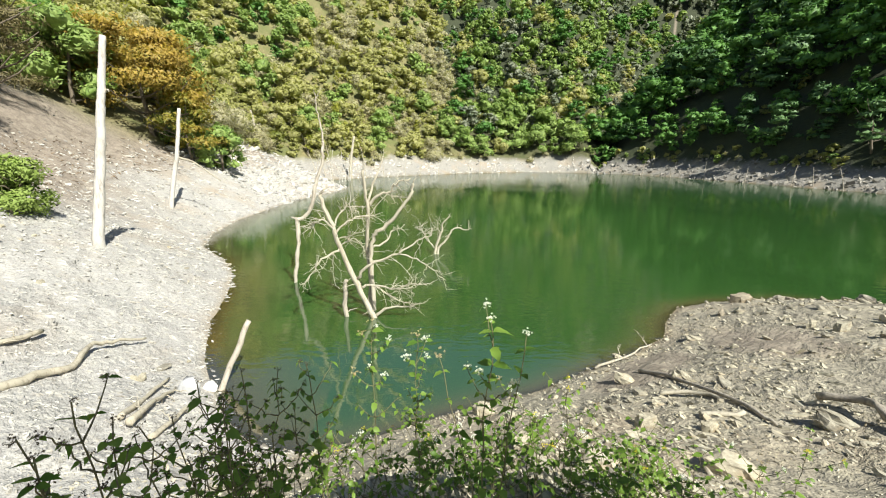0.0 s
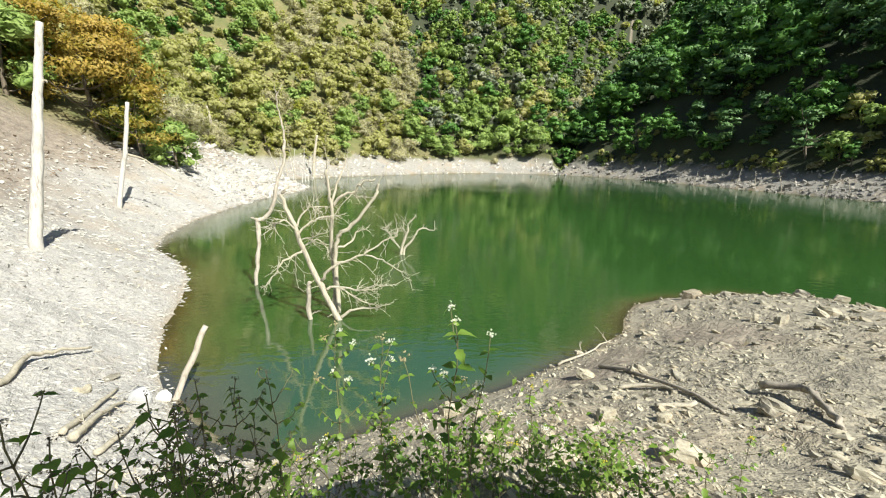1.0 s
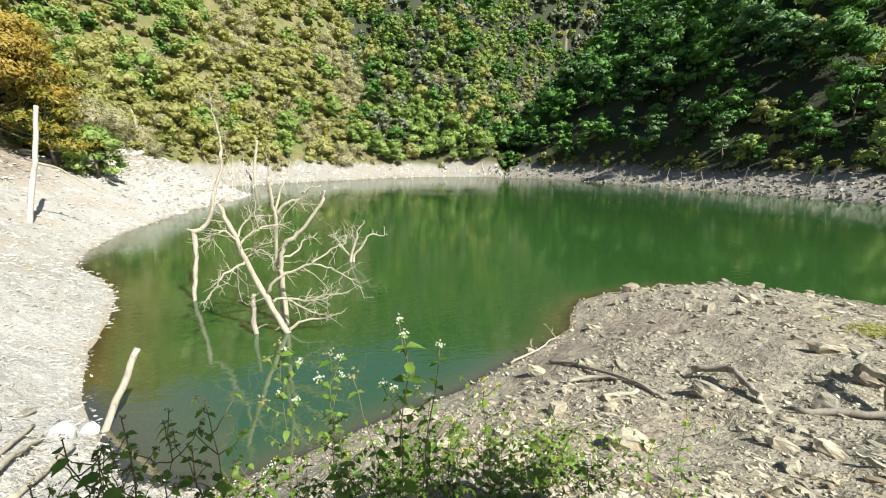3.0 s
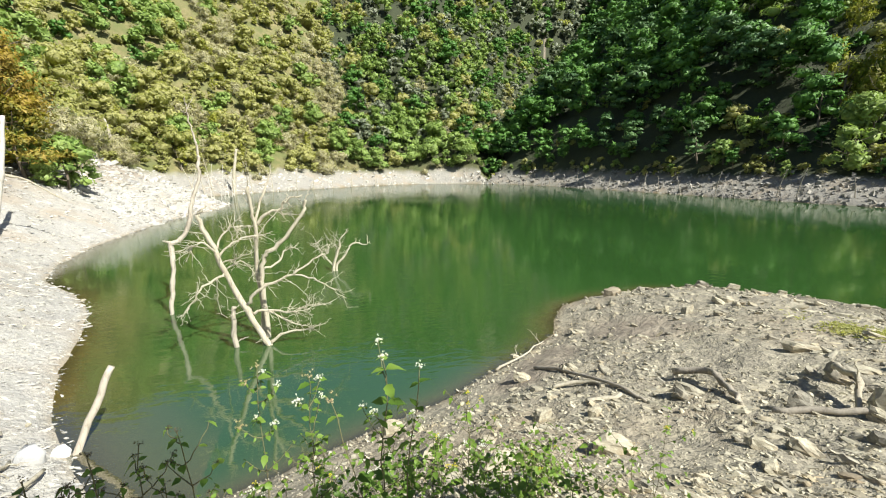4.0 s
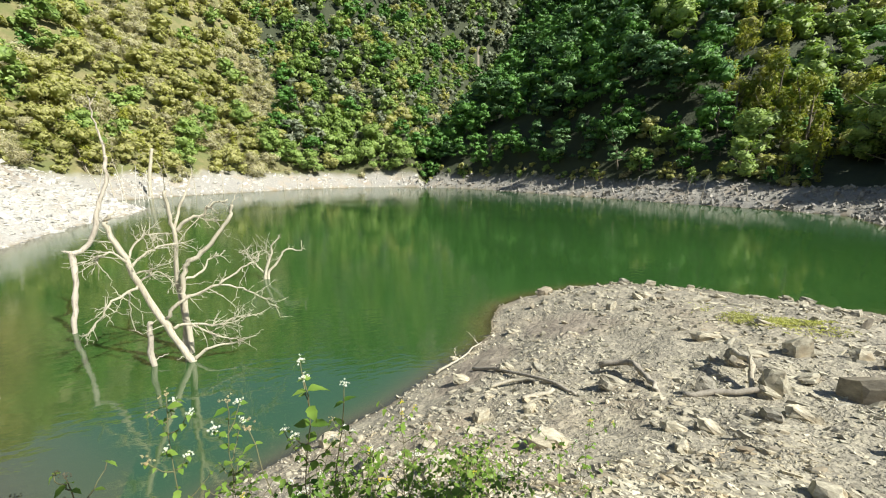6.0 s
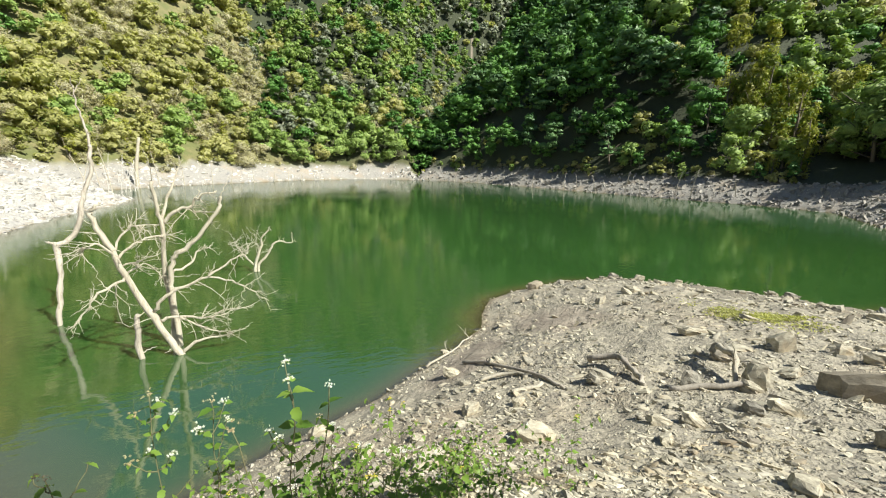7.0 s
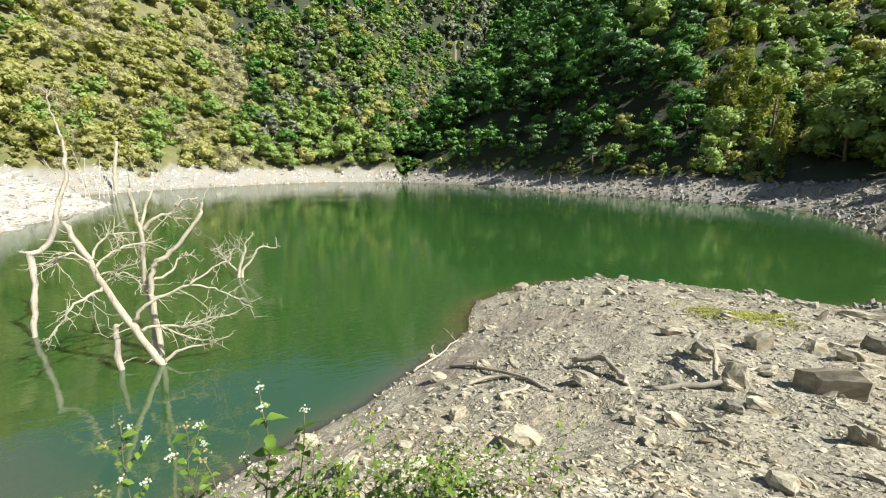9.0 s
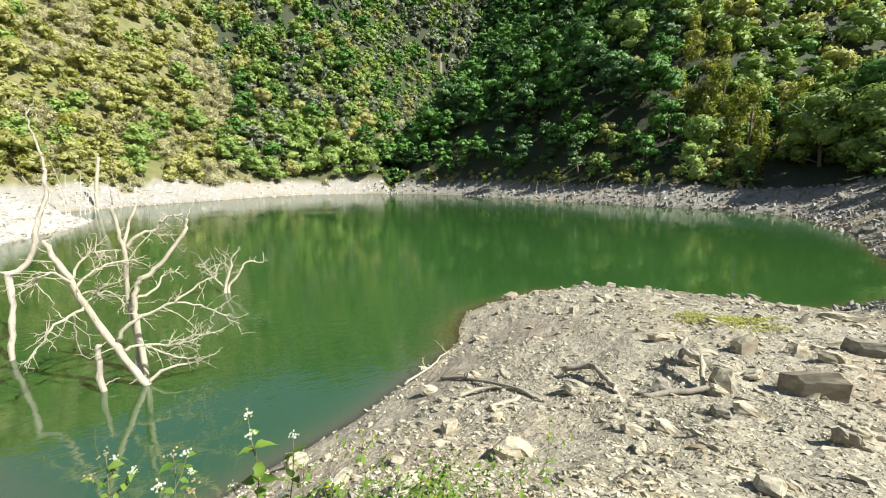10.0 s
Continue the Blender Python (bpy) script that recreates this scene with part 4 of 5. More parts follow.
def algae():
    """A low mat of yellow-green weed left on the wet gravel."""
    rng = np.random.default_rng(15)
    n = 2600
    x, y = 8.75 + rng.normal(0, 0.28, n), 4.45 + rng.normal(0, 0.55, n)
    keep = fbm(x / 0.5, y / 0.5, 2, 19) > -0.1
    x, y = x[keep], y[keep]
    z = height(x, y)[0]
    c = np.stack([x, y, z + 0.035], -1)
    v, f = leaves(c, np.tile((0.0, 0.0, 1.0), (len(c), 1)), 0.05, rng, 0.8, 0.3)
    return thing("algae", mesh_of("algae", v, f, LEAF_OLIVE), label="mat of yellow-green water weed drying on the gravel", category="plant", kind="stuff")


algae()


# ---- dead trees and driftwood ----
def limb_mesh(name, points, r0, r1, seed, twigs=0, reach=0.5, material=None, jitter=0.012, rough=0.12, sides=8, steps=4):
    """A limb through a few points with side twigs of its own."""
    rng = np.random.default_rng(seed)
    path = curve_points(points, steps, jitter, rng)
    out = [tube(path, np.linspace(r0, r1, len(path)) , sides, seed, rough)]
    for k in range(twigs * 2):
        i = int(rng.integers(len(path) // 4, len(path)))
        s = path[min(i, len(path) - 1)]
        ahead = path[min(i + 1, len(path) - 1)] - path[max(i - 1, 0)]
        ahead /= np.linalg.norm(ahead) + 1e-9
        d = ahead * 0.7 + rng.normal(0, 0.7, 3) * (1, 0.8, 1)
        d /= np.linalg.norm(d)
        ln = reach * rng.uniform(0.35, 1.0)
        bend = rng.normal(0, 0.35, 3) * ln
        q = curve_points([s, s + d * ln * 0.5 + bend * 0.4, s + d * ln + bend], 3, 0.012, rng)
        rr = min(r1 * 1.2, 0.013)
        out.append(tube(q, np.linspace(rr, 0.004, len(q)), 5))
        for _ in range(2):
            j = int(rng.integers(2, len(q)))
            e = q[j] + (d + rng.normal(0, 0.8, 3)) * ln * 0.3
            out.append(tube(np.array([q[j], (q[j] + e) / 2 + rng.normal(0, 0.02, 3), e]), [0.007, 0.005, 0.003], 4))
    return mesh_of(name, *joined(out), material or BLEACHED, flat=False)


def dead_tree(place, parts, label, category="dead tree", group="", name="dead_tree", material=None):
    root = new(name)
    root.matrix_basis = place
    tagged(root, label, category, group)
    for k, (part_name, points, r0, r1, twigs, reach, words) in enumerate(parts):
        thing(part_name, limb_mesh(part_name, points, 0.92 * r0, r1, 300 + k * 13 + len(label), twigs, reach, material, 0.016, 0.2), parent=root, label=words)
    return root


WEATHERED = wood_material("weathered_wood", (0.44, 0.39, 0.31), (0.20, 0.17, 0.125))

# the fallen tree in the shallows: across, away, up from where it meets the water
dead_tree(pose(-1.99, 10.88, 0, 0, 0, 10.4), [
    ("trunk", [(0.62, -0.25, -0.85), (0.39, -0.15, -0.52), (0.03, 0, 0), (-0.28, 0.1, 0.73), (-0.66, 0.2, 1.64), (-0.94, 0.3, 2.43), (-1.16, 0.4, 3.11), (-1.27, 0.42, 3.45)], 0.105, 0.048, 5, 0.5, "smooth bleached leaning trunk"),
    ("limb", [(-1.25, 0.42, 3.42), (-1.17, 0.42, 3.58), (-1.05, 0.44, 3.64)], 0.05, 0.02, 0, 0.3, ""),
    ("limb", [(-0.03, 0.75, -0.4), (-0.04, 0.7, 1.12), (-0.07, 0.65, 2.01), (-0.03, 0.6, 2.94), (-0.07, 0.55, 3.46), (-0.10, 0.5, 4.1)], 0.07, 0.038, 4, 0.4, "grey upright limb with a broken top"),
    ("limb", [(0.0, 0.6, 3.1), (0.25, 0.5, 3.35), (0.61, 0.4, 3.5), (0.77, 0.3, 3.73), (1.16, 0.2, 3.86)], 0.05, 0.018, 6, 0.45, ""),
    ("limb", [(0.0, 0.6, 3.15), (0.14, 0.7, 3.65), (0.34, 0.8, 4.12), (0.46, 0.9, 4.4)], 0.04, 0.012, 3, 0.4, ""),
    ("limb", [(0.58, 0.4, 3.5), (0.73, 0.5, 3.34), (1.18, 0.6, 3.32)], 0.022, 0.008, 4, 0.5, ""),
    ("limb", [(0.05, 0.6, -0.3), (0.02, 0.55, 1.0), (0.02, 0.5, 1.6), (0.09, 0.45, 2.16), (0.22, 0.4, 2.39), (0.59, 0.3, 2.67), (0.95, 0.25, 3.13), (1.19, 0.2, 3.49), (1.24, 0.2, 3.73)], 0.075, 0.036, 3, 0.35, "thick curved limb with a dark tip"),
    ("limb", [(0.08, 0.5, 1.92), (0.46, 0.6, 2.07), (0.7, 0.7, 2.37), (0.94, 0.7, 2.41)], 0.035, 0.012, 4, 0.4, ""),
    ("limb", [(-0.36, 0.12, 1.15), (-0.09, 0.0, 1.5), (0.41, -0.1, 1.73), (0.88, -0.2, 1.94), (1.4, -0.2, 2.27), (1.67, -0.2, 2.37)], 0.05, 0.012, 9, 0.55, ""),
    ("limb", [(0.77, -0.15, 1.85), (1.24, -0.3, 1.71), (1.6, -0.4, 1.48), (2.01, -0.5, 1.14)], 0.025, 0.008, 6, 0.45, ""),
    ("limb", [(-0.27, 0.1, 0.88), (0.07, 0.0, 0.97), (0.66, -0.2, 0.87), (1.07, -0.3, 1.01), (1.47, -0.4, 1.01)], 0.04, 0.01, 9, 0.5, ""),
    ("limb", [(0.1, 0.0, 0.95), (0.5, -0.2, 0.68), (0.89, -0.3, 0.47), (1.1, -0.35, 0.43)], 0.025, 0.008, 7, 0.4, ""),
    ("limb", [(0.66, -0.2, 0.88), (0.98, 0.1, 0.78), (1.43, 0.2, 0.87)], 0.02, 0.007, 6, 0.4, ""),
    ("limb", [(0.08, 0.0, 0.02), (0.46, -0.1, 0.31), (0.97, -0.2, 0.34), (1.46, -0.3, 0.45)], 0.045, 0.009, 2, 0.3, ""),
    ("limb", [(-0.76, 0.24, 1.96), (-1.0, 0.1, 1.89), (-1.34, 0.0, 1.72), (-1.53, 0.0, 1.41), (-1.81, 0.0, 1.06)], 0.04, 0.01, 9, 0.45, ""),
    ("limb", [(-1.0, 0.1, 1.88), (-1.04, 0.3, 1.45), (-1.0, 0.4, 0.87)], 0.018, 0.008, 2, 0.25, ""),
    ("limb", [(-0.94, 0.3, 2.48), (-1.18, 0.1, 2.82), (-1.36, 0.0, 2.73), (-1.56, 0.0, 2.63)], 0.03, 0.009, 8, 0.5, ""),
    ("limb", [(-0.92, 0.3, 2.38), (-0.56, 0.4, 2.71), (-0.19, 0.5, 2.82), (0.11, 0.5, 2.84)], 0.032, 0.012, 6, 0.45, ""),
    ("limb", [(-0.98, 0.3, 2.58), (-0.74, 0.5, 2.98), (-0.44, 0.6, 3.1), (-0.1, 0.6, 3.07)], 0.03, 0.01, 8, 0.45, ""),
    ("limb", [(-0.80, 0.25, 2.04), (-0.44, 0.4, 2.21), (-0.22, 0.5, 1.98), (-0.15, 0.5, 1.85)], 0.025, 0.01, 6, 0.4, ""),
    ("limb", [(-0.86, 0.28, 2.23), (-0.43, 0.2, 2.37), (-0.13, 0.1, 2.48)], 0.022, 0.008, 6, 0.4, ""),
], "bleached dead tree leaning out of the green water")

dead_tree(pose(-5.33, 14.14, 0, 0, 0, 20.6), [
    ("trunk", [(-0.02, 0, -0.7), (0.0, 0, -0.1), (0.07, 0, 0.63), (0.21, 0, 1.45), (0.23, 0, 2.1), (0.25, 0, 2.32)], 0.07, 0.075, 0, 0.3, "grey waterlogged lower stem"),
    ("limb", [(0.24, 0, 2.25), (0.61, 0, 2.48), (0.81, 0, 2.93), (0.93, 0, 3.51), (1.15, 0, 4.0), (1.24, 0, 4.6), (1.26, 0, 4.95)], 0.075, 0.045, 0, 0.4, ""),
    ("limb", [(1.26, 0, 4.9), (1.2, 0, 5.6), (1.15, 0, 6.0), (1.09, 0, 6.5)], 0.035, 0.012, 2, 0.4, "thin grey top"),
    ("limb", [(0.2, 0, 2.28), (0.1, -0.02, 2.36), (0.04, -0.03, 2.38)], 0.04, 0.015, 0, 0.2, ""),
], "tall crooked dead tree standing in the water", material=WEATHERED)
dead_tree(pose(-2.77, 10.96, 0, 0, 0, 14), [("trunk", [(0.06, 0, -0.6), (0.02, 0, 0), (0.0, 0, 0.7), (0.07, 0, 1.08)], 0.07, 0.055, 0, 0.2, ""),
    ("limb", [(0.02, 0, 0.12), (0.15, 0, 0.18), (0.32, 0, 0.22)], 0.015, 0.008, 0, 0.2, "")], "broken grey stump standing in the water", "stump", material=GREYWOOD)
dead_tree(pose(-0.37, 18.45, 0, 0, 0, 1), [
    ("trunk", [(0, 0, -0.5), (0.0, 0, 0.0), (0.08, 0, 0.48), (0.32, 0, 1.12), (0.37, 0, 1.43), (0.68, 0, 1.84)], 0.09, 0.02, 6, 0.6, ""),
    ("limb", [(0.1, 0, -0.3), (0.15, 0, 0.27), (0.53, 0, 0.67), (0.76, 0, 1.11), (1.09, 0, 1.22), (1.51, 0, 1.14), (1.53, 0, 1.58)], 0.07, 0.012, 3, 0.4, ""),
    ("limb", [(-0.05, 0, 0.3), (-0.31, 0, 0.67), (-0.54, 0, 1.01), (-0.64, 0, 1.3)], 0.04, 0.012, 8, 0.6, ""),
    ("limb", [(0.3, 0.1, 1.0), (0.0, 0.2, 1.2), (-0.35, 0.2, 1.1)], 0.02, 0.008, 6, 0.5, ""),
], "low bleached dead tree with curling branches in the water")


def standing(x, y, points, r0, r1, label, twigs=1, name="dead_tree", material=None):
    root = new(name)
    root.matrix_basis = pose(x, y, ground_at(x, y) if not in_lake(np.array([x]), np.array([y]))[0] else 0.0, 0, 0, -math.degrees(math.atan2(x, y)))
    tagged(root, label, "dead tree", "dead trunks round the lake")
    thing("trunk", limb_mesh("trunk", [(0, 0, -0.5)] + points, r0, r1, int(abs(x * 31 + y * 7)), twigs, 0.5, material, 0.008, 0.07), parent=root)
    return root


big = standing(-10.66, 12.39, [(0.0, 0, 0.0), (0.13, 0, 0.95), (0.36, 0, 2.31), (0.52, 0, 3.3), (0.62, 0, 4.0), (0.71, 0, 4.5), (0.84, 0, 5.3), (0.97, 0, 6.14)], 0.175, 0.085, "tall bleached bare trunk standing on the slate bank", 0, "dead_tree", PALEWOOD)
thing("knot", limb_mesh("knot", [(0.66, 0, 4.45), (0.84, -0.05, 4.62), (0.9, -0.05, 4.6)], 0.05, 0.02, 9), parent=big)
slim = standing(-16.55, 24.87, [(0.0, 0, 0.0), (0.46, 0, 2.29), (0.66, 0, 3.0), (0.85, 0, 4.2), (1.12, 0, 5.82)], 0.15, 0.10, "slim grey dead trunk standing on the slate bank", 0, "dead_tree", PALEWOOD)
thing("limb", limb_mesh("limb", [(0.66, 0, 3.0), (1.4, 0.1, 2.75), (2.1, 0.2, 2.2), (2.9, 0.3, 1.5)], 0.08, 0.02, 19), parent=slim)
standing(-17.8, 80.0, [(0.0, 0, 0.0), (0.1, 0, 2.5), (0.5, 0, 5.0), (1.0, 0, 7.6)], 0.38, 0.2, "pale dead trunk at the water's edge", 2)
standing(-33.0, 74.0, [(0.0, 0, 1.0), (0.2, 0, 3.5), (-0.1, 0, 5.4)], 0.45, 0.12, "white broken snag among the hillside brush", 2)
drng = np.random.default_rng(44)
for k in range(12):
    px, py = drng.uniform(-21, -16), drng.uniform(64, 82)
    tall = drng.uniform(2.0, 4.5)
    standing(px, py, [(0, 0, 0), (drng.normal(0, 0.2), 0, tall * 0.5), (drng.normal(0, 0.4), 0, tall)], 0.07, 0.025, "grey dead sapling standing along the shore", 9, "dead_sapling", PALEWOOD)
for px, py, tall in [(-20.5, 66, 4.5), (-21, 70, 5), (-19, 72, 6), (-17, 78, 4), (-12, 84.5, 5), (-8, 88, 4), (-5, 91, 3), (-21.5, 76, 4), (-1, 94.5, 2.6), (3, 98, 2.2), (6, 100, 3), (9, 103, 2.4), (12, 104, 2.6), (-15, 81, 5.5), (44, 92, 3.2), (46, 84, 2.2),
                     (50.5, 52, 2.8), (51.5, 47, 3.6), (52.5, 45, 2.2), (53.5, 40, 3.4), (54, 38, 3.6), (55.5, 33, 2.2), (49.5, 68, 2.2), (50.5, 60, 3.0), (51, 57, 2.6), (48.4, 77, 3.0)]:
    lean = drng.normal(0, 0.12, 2) * tall
    standing(px, py, [(0, 0, 0), (lean[0] * 0.4, lean[1] * 0.4, tall * 0.5), (lean[0], lean[1], tall)], 0.09, 0.03, "grey dead sapling standing along the shore", 7 if drng.uniform() < 0.6 else 1, "dead_sapling", GREYWOOD if px > 30 else BLEACHED)


def driftwood(points, r0, r1, label, twigs=0, lift=0.0, material=None, name="driftwood"):
    """A washed-up branch along the ground."""
    pts = [(x, y, (ground_at(x, y) + h + r0 * 0.5 + lift)) for x, y, h in points]
    base = Vector(pts[0])
    me = limb_mesh(name, [tuple(Vector(p) - base) for p in pts], r0, r1, int(abs(base.x * 91 + base.y * 57)), twigs, 0.35, material, 0.015, 0.15)
    return thing(name, me, Matrix.Translation(base), label, "driftwood", "driftwood on the banks")


driftwood([(-6.6, 4.9, 0), (-6.31, 5.24, 0.02), (-6.29, 5.85, 0.05), (-6.23, 6.26, 0.04), (-6.57, 7.01, 0.12), (-6.52, 7.44, 0.14), (-6.35, 8.1, 0.10)], 0.085, 0.025, "long bleached crooked branch lying on the slate bank")
driftwood([(-7.6, 5.9, 0), (-7.41, 6.31, 0.05), (-7.44, 7.05, 0.12)], 0.045, 0.05, "short grey branch lying on the slate bank", 1)
driftwood([(-4.65, 5.22, 0.05), (-4.9, 6.1, 0.06), (-5.17, 6.99, 0.03)], 0.05, 0.02, "bleached stick lying near the water", 2)
driftwood([(-4.45, 5.1, 0.1), (-4.6, 5.8, 0.12), (-4.84, 6.66, 0.05)], 0.06, 0.02, "bleached forked branch lying near the water", 3)
driftwood([(-4.1, 5.0, 0.05), (-4.2, 5.7, 0.1), (-4.35, 6.5, 0.1)], 0.045, 0.025, "pale stripped branch lying near the water", 1)
driftwood([(3.2, 7.85, 0.02), (3.93, 8.04, 0.1), (4.82, 8.74, 0.12)], 0.03, 0.012, "bleached stick at the water's edge", 2)
driftwood([(3.63, 6.88, 0.02), (3.83, 6.1, 0.05), (4.0, 4.82, 0.03), (4.01, 4.3, 0.0)], 0.035, 0.02, "grey curved root lying on the gravel", 2, 0, GREYWOOD)
driftwood([(4.82, 4.71, 0.1), (5.02, 4.37, 0.14), (4.86, 3.86, 0.1), (4.74, 3.57, 0.0)], 0.05, 0.04, "brown crooked branch lying on the gravel", 0, 0, GREYWOOD)
driftwood([(3.3, 5.59, 0.02), (3.8, 5.4, 0.03), (4.02, 4.77, 0.02)], 0.035, 0.02, "pale stick lying on the gravel", 1)
driftwood([(3.32, 4.67, 0.02), (3.81, 4.58, 0.05)], 0.035, 0.03, "short pale stick lying on the gravel")
driftwood([(5.96, 3.41, 0.2), (5.76, 3.05, 0.2), (5.49, 2.87, 0.0)], 0.045, 0.03, "bent pale branch leaning on rocks", 1)
driftwood([(4.8, 3.25, 0.02), (5.29, 2.87, 0.03), (5.53, 2.68, 0.05)], 0.04, 0.03, "grey stick lying among rocks", 0, 0, GREYWOOD)
log = driftwood([(-4.42, 7.2, -0.25), (-4.1, 7.4, 0.75), (-3.85, 7.6, 1.45)], 0.06, 0.055, "leaning split log sticking out of the water", 0, 0, WEATHERED, "log")
for px, py, s in ((-4.72, 6.85, 0.42), (-4.55, 7.2, 0.30)):
    white = rock(px, py, s, s * 0.75, 20, 2, (0, 0), "smooth white boulder at the water's edge", "rocks on the steep bank")
    white.data = WHITE_ROCK


plant_tree("bush", -13.4, 12.8, 1.0, 0, 1, "low bright green bush on the slate bank")
plant_tree("bush", -14.9, 13.4, 0.9, 90, 2, "low bright green bush on the slate bank")

# ---- weeds in the foreground ----
LEAF_WEED = leaf_material("weed_leaves", [(0.026, 0.066, 0.010), (0.052, 0.115, 0.017), (0.095, 0.175, 0.026), (0.16, 0.25, 0.043)], 3.0, 0.45, 0.3)
STEM = wood_material("weed_stem", (0.14, 0.13, 0.06), (0.07, 0.045, 0.025))
PETAL = leaf_material("white_florets", [(0.55, 0.53, 0.40), (0.72, 0.70, 0.58), (0.80, 0.78, 0.70), (0.8, 0.8, 0.74)], 9.0, 0.7, 0.25)
WITHERED = leaf_material("withered_florets", [(0.30, 0.20, 0.09), (0.38, 0.27, 0.14), (0.44, 0.33, 0.18), (0.5, 0.4, 0.25)], 9.0, 0.8, 0.2)
YELLOW = leaf_material("yellow_florets", [(0.5, 0.42, 0.03), (0.6, 0.5, 0.04), (0.65, 0.56, 0.05), (0.7, 0.6, 0.08)], 9.0, 0.7, 0.25)


def leaf_mesh(wide, droop, seed):
    """A pointed, toothed leaf one long, folded along its rib."""
    rng = np.random.default_rng(seed)
    t = np.array([0.0, 0.12, 0.28, 0.42, 0.58, 0.72, 0.86, 1.0])
    half = wide * np.array([0.02, 0.55, 0.95, 1.0, 0.82, 0.56, 0.28, 0.0]) * (1 + rng.normal(0, 0.08, 8))
    z = -droop * t**2
    rib = np.stack([t, 0 * t, z], -1)
    left = np.stack([t + 0.02, half, z + 0.25 * half + rng.normal(0, 0.012, 8)], -1)
    right = np.stack([t + 0.02, -half, z + 0.25 * half + rng.normal(0, 0.012, 8)], -1)
    verts = np.concatenate([rib, left, right])
    f = []
    for i in range(7):
        f += [(i, i + 1, 8 + i + 1, 8 + i), (i + 1, i, 16 + i, 16 + i + 1)]
    return mesh_of("leaf", verts, f, LEAF_WEED, flat=False)


LEAVES = [leaf_mesh(w, d, k) for k, (w, d) in enumerate(((0.33, 0.15), (0.38, 0.35), (0.30, 0.5), (0.36, 0.05), (0.34, 0.7)))]


def floret_mesh(seed, material, count=16):
    """A head of small fluffy florets on short stalks, about one across."""
    rng = np.random.default_rng(seed)
    out = []
    for _ in range(count):
        c = rng.normal(0, 0.24, 3) * (1, 1, 0.6) + (0, 0, 0.25)
        d = rng.normal(0, 1, (14, 3))
        d /= np.linalg.norm(d, axis=1, keepdims=True)
        out.append(leaves(c + d * 0.09, d, 0.085, rng, 0.3, 0.5))
    v, f = joined(out)
    return mesh_of("flower_head", v, f, material)


HEADS = [floret_mesh(1, PETAL), floret_mesh(2, PETAL, 12), floret_mesh(3, WITHERED, 11)]
YELLOW_HEAD = floret_mesh(4, YELLOW, 8)
SPENT = leaf_material("spent_florets", [(0.04, 0.035, 0.02), (0.07, 0.055, 0.03), (0.10, 0.08, 0.045), (0.14, 0.11, 0.07)], 9.0, 0.8, 0.1)
SPENT_HEAD = floret_mesh(6, SPENT, 12)


def aim(at, direction, roll, size):
    """A pose whose x axis points along a direction."""
    d = Vector(direction).normalized()
    m = d.to_track_quat("X", "Z").to_matrix().to_4x4()
    return Matrix.Translation(at) @ m @ pose(0, 0, 0, roll, 0, 0) @ Matrix.Scale(size, 4)


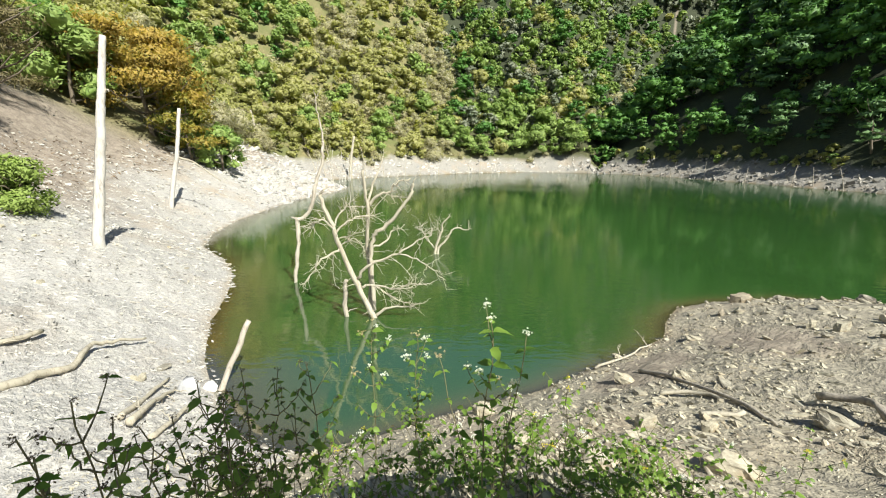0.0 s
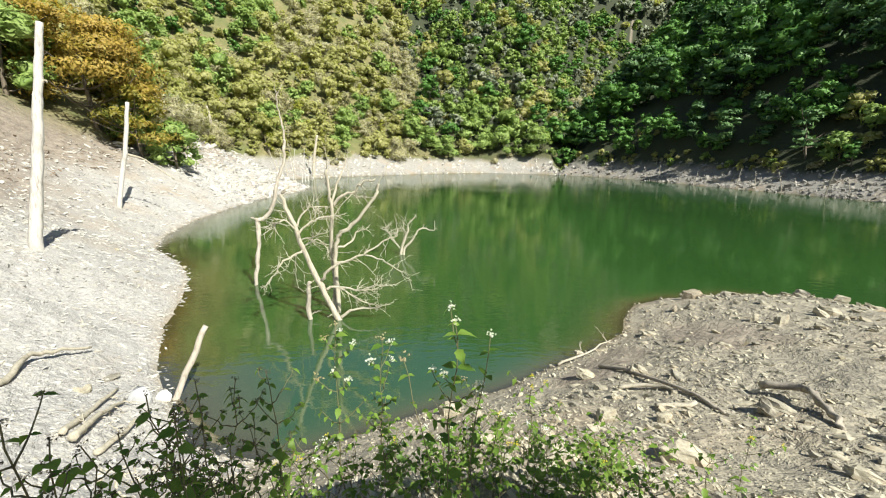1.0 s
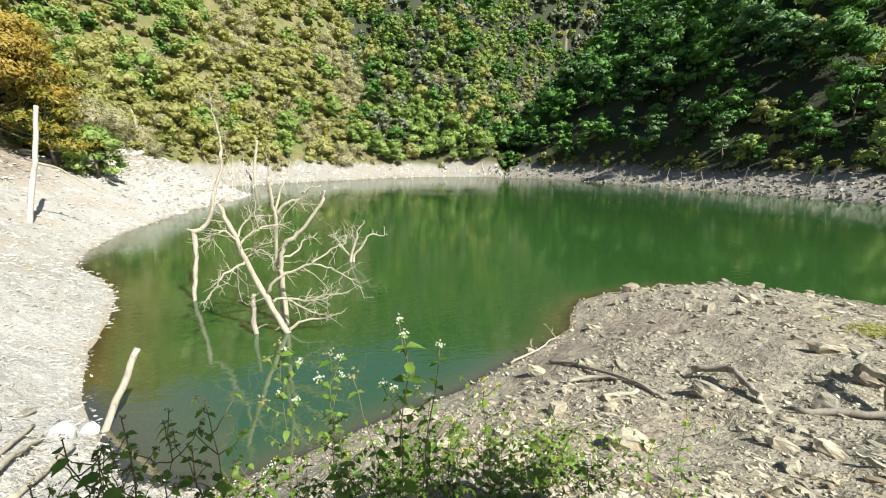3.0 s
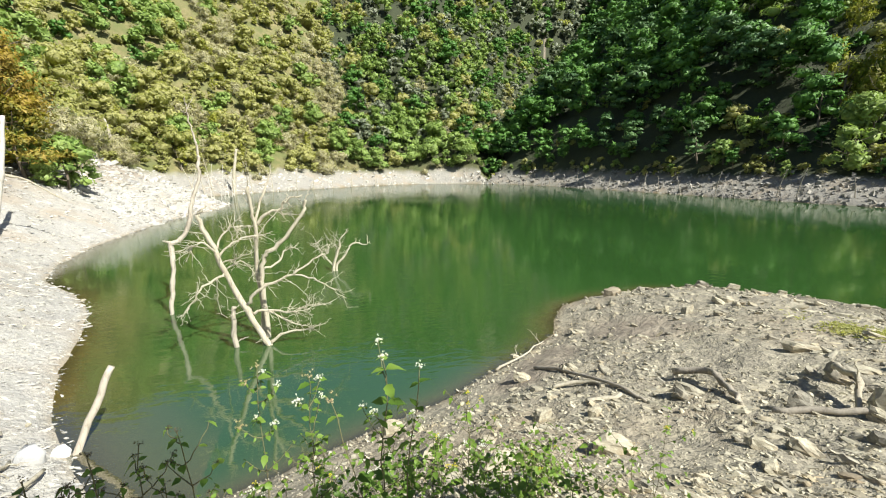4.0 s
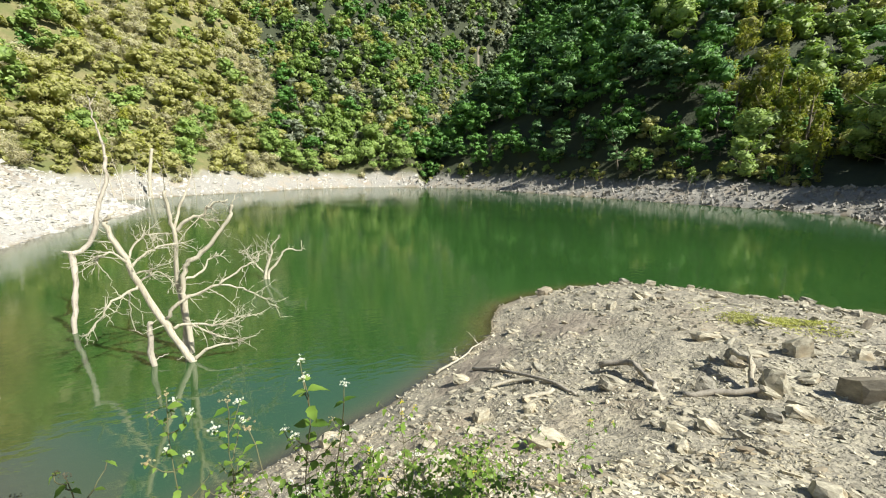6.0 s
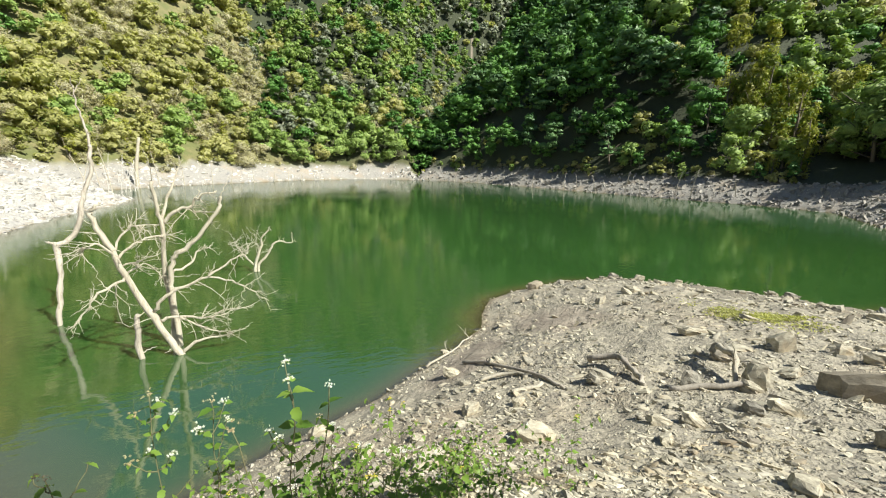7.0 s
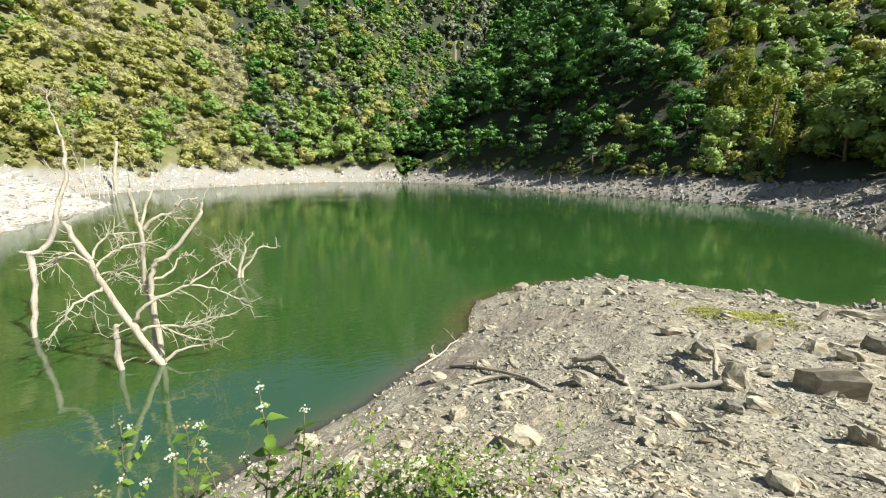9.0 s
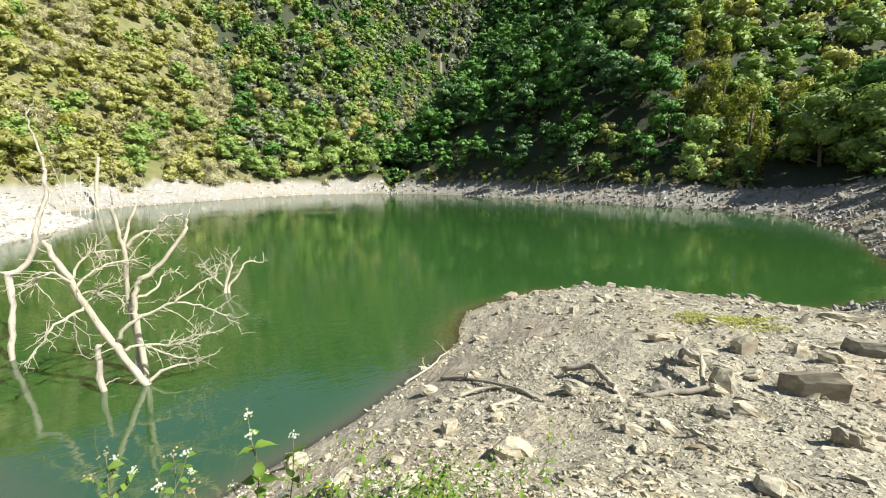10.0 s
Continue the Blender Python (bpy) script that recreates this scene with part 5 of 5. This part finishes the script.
def weed(tip, base, seed, pairs, leaf_size, heads=3, bushy=0.5, label="", yellow=False, bare=0.35, spent=False, reach=1.0):
    """A tall weed: stem with side shoots, paired leaves, flower heads at the tips."""
    rng = np.random.default_rng(seed)
    g = Vector((base[0], base[1], ground_at(*base)))
    root = new("weed")
    root.matrix_basis = Matrix.Translation(g)
    tagged(root, label or "leafy green weed with small white flower heads", "plant", "weeds on the near bank")
    top = Vector(tip) - g
    path = curve_points([(0, 0, -0.03), tuple(top * 0.5 + Vector(rng.normal(0, 0.02, 3))), tuple(top)], 6, 0.004, rng)
    thing("stem", mesh_of("stem", *tube(path, np.linspace(0.0021, 0.0011, len(path)), 6), STEM, flat=False), parent=root)
    tips = [(path[-1], path[-1] - path[-2])]
    spots = []
    turn = rng.uniform(0, 6.28)
    n = len(path) - 1
    for k in range(pairs):
        u = bare * 0.3 + (0.97 - bare * 0.3) * (k + 0.5) / pairs
        i = min(int(u * n), n - 1)
        p = path[i] + (path[i + 1] - path[i]) * (u * n - i)
        turn += 1.57 + rng.normal(0, 0.25)
        for side in (0, math.pi):
            w = turn + side
            out = np.array([math.cos(w), math.sin(w), 0.45])
            if rng.uniform() < bushy and u < 0.93:
                ln = reach * rng.uniform(0.06, 0.16) * (1.25 - u * 0.6)
                e = p + out * ln + (0, 0, ln * 0.5)
                q = curve_points([p, (p + e) / 2 + (0, 0, -0.01), e], 3, 0.002, rng)
                thing("shoot", mesh_of("shoot", *tube(q, np.linspace(0.0018, 0.0009, len(q)), 5), STEM, flat=False), parent=root)
                if u > 0.68:
                    tips.append((e, e - q[-2]))
                for j in (3, 6) if spent else (2, 4, 6):
                    for s2 in (1.2, -1.2):
                        spots.append((q[min(j, len(q) - 1)], (math.cos(w + s2), math.sin(w + s2), 0.2), 0.6))
            else:
                spots.append((p, tuple(out), 1.0))
    for p, d, s in spots:
        size = leaf_size * s * rng.uniform(0.55, 1.25)
        ob = thing("leaf", LEAVES[int(rng.integers(5))], aim(p, (d[0], d[1], d[2] - rng.uniform(0, 0.6)), rng.normal(0, 20), size), parent=root)
    order = [0] + list(rng.permutation(len(tips) - 1) + 1)
    for k in order[:heads]:
        p, d = tips[k]
        me = YELLOW_HEAD if yellow else SPENT_HEAD if spent else HEADS[int(rng.choice([0, 0, 1, 1, 2]))]
        thing("flower_head", me, Matrix.Translation(p) @ pose(0, 0, 0, rng.normal(0, 15), rng.normal(0, 15), rng.uniform(0, 360)) @ Matrix.Scale(rng.uniform(0.014, 0.02) if spent else rng.uniform(0.021, 0.031), 4), parent=root)
    return root


TALL = "tall green weed with opposite leaves and white flower heads"
weed((0.11, 0.88, 4.13), (0.09, 0.95), 1, 14, 0.036, 6, 0.35, TALL, bare=0.7, reach=0.8)
weed((0.20, 0.91, 4.08), (0.10, 0.97), 2, 6, 0.030, 2, 0.1, TALL, bare=1.5)
weed((-0.01, 0.90, 4.03), (0.08, 0.92), 3, 5, 0.028, 2, 0.1, TALL, bare=1.6)
weed((-0.08, 1.17, 3.96), (-0.07, 1.20), 4, 17, 0.034, 7, 0.5, TALL, bare=0.1, reach=0.6)
weed((-0.22, 1.19, 4.00), (-0.19, 1.22), 5, 17, 0.034, 7, 0.5, TALL, bare=0.1, reach=0.6)
for k, tip in enumerate([(-0.51, 0.5, 4.17), (-0.54, 0.45, 4.15), (-0.54, 0.59, 4.08), (-0.55, 0.65, 4.02), (-0.5, 0.75, 4.05), (-0.44, 0.81, 4.04), (-0.4, 0.9, 3.99), (-0.34, 0.94, 3.79),
                         (-0.44, 0.73, 4.02), (-0.5, 0.43, 4.14), (-0.54, 0.72, 3.99), (-0.47, 0.65, 3.95), (-0.46, 0.83, 3.82), (-0.48, 0.51, 4.05)]):
    weed(tip, (tip[0] * 0.95 + 0.03 * math.sin(k * 2.4), tip[1] * 0.98 + 0.03), 20 + k, 15, 0.029, 9, 0.72, "dark green leafy weed with spent brown flower heads", spent=True, reach=0.6)
for k, tip in enumerate([(-0.06, 1.5, 3.35), (0.29, 1.57, 3.52), (0.37, 1.45, 3.48), (0.55, 1.61, 3.5), (0.54, 1.4, 3.44), (0.7, 1.44, 3.35), (0.37, 1.3, 3.46), (-0.09, 1.3, 3.46), (-0.19, 1.24, 3.49), (-0.4, 1.34, 3.4),
                         (1.19, 1.61, 3.18), (1.41, 1.55, 3.17), (1.65, 1.6, 3.19), (0.12, 1.39, 3.43), (0.27, 1.68, 3.25), (-0.51, 1.41, 3.33), (-0.28, 1.22, 3.57), (0.61, 1.37, 3.3), (0.85, 1.47, 3.21)]):
    weed(tip, (tip[0] + 0.04 * math.sin(k * 3.1), tip[1] + 0.03), 50 + k, 8, 0.042, 3, 0.6, "low leafy weed on the gravel bank" if k % 3 else "low leafy weed with small yellow flowers", k % 3 == 0, 0.1)


# the thick of the shaded weeds
drift = np.random.default_rng(67)
for k in range(12):
    tip = (drift.uniform(-0.58, -0.30), drift.uniform(0.72, 1.0), drift.uniform(3.72, 3.98))
    weed(tip, (tip[0] + drift.normal(0, 0.03), tip[1] + 0.03), 180 + k, 11, 0.036, 5, 0.5, "dark green leafy weed with spent brown flower heads", spent=True, bare=0.1, reach=0.6)


# a dense fringe of weeds below the path
frng = np.random.default_rng(66)
for k in range(19):
    fx, fy = frng.uniform(-0.1, 1.0), frng.uniform(1.15, 1.75)
    fz = ground_at(fx, fy) + frng.uniform(0.15, 0.38)
    weed((fx, fy, min(fz, 3.50 - 0.12 * fx)), (fx + frng.normal(0, 0.03), fy + 0.02), 120 + k, 8, 0.042, k % 2, 0.6, "low leafy weed on the gravel bank", False, 0.05)

# unseen trees added behind the camera; their crowns shade the foot of the weeds
def unseen_shade_tree(at, wide, tall, gap, seed):
    spot = Vector(at) + sun_from * gap
    foot = (spot.x + 0.5, spot.y - 0.6)
    root = new("tree")
    root.matrix_basis = pose(*foot, ground_at(*foot) - 0.05)
    tagged(root, "slim young green tree added out of view to shade the weeds", "tree", "young trees on the near bank")
    rng = np.random.default_rng(seed)
    rise = spot.z - ground_at(*foot)
    thing("trunk", mesh_of("trunk", *tube(curve_points([(0, 0, -0.2), (-0.1, 0.2, rise * 0.5), (-0.5, 0.6, rise)], 4, 0.01, rng), np.linspace(0.05, 0.015, 9), 6), BARK, flat=False), parent=root)
    v, n, f = crown(rng, tall, wide, 26, 0.07, 0.1)
    thing("crown", soft_mesh("crown", v + (-0.5, 0.6, rise - 0.45 * tall), n, f, LEAF_GREEN), parent=root)


# this crown's shadow replaces that of whoever holds the camera
unseen_shade_tree((-0.46, 0.66, 3.95), 0.95, 1.0, 3.6, 81)
unseen_shade_tree((-0.08, 1.22, 3.12), 0.75, 0.6, 3.4, 82)
unseen_shade_tree((0.42, 1.36, 3.05), 0.62, 0.5, 3.2, 83)
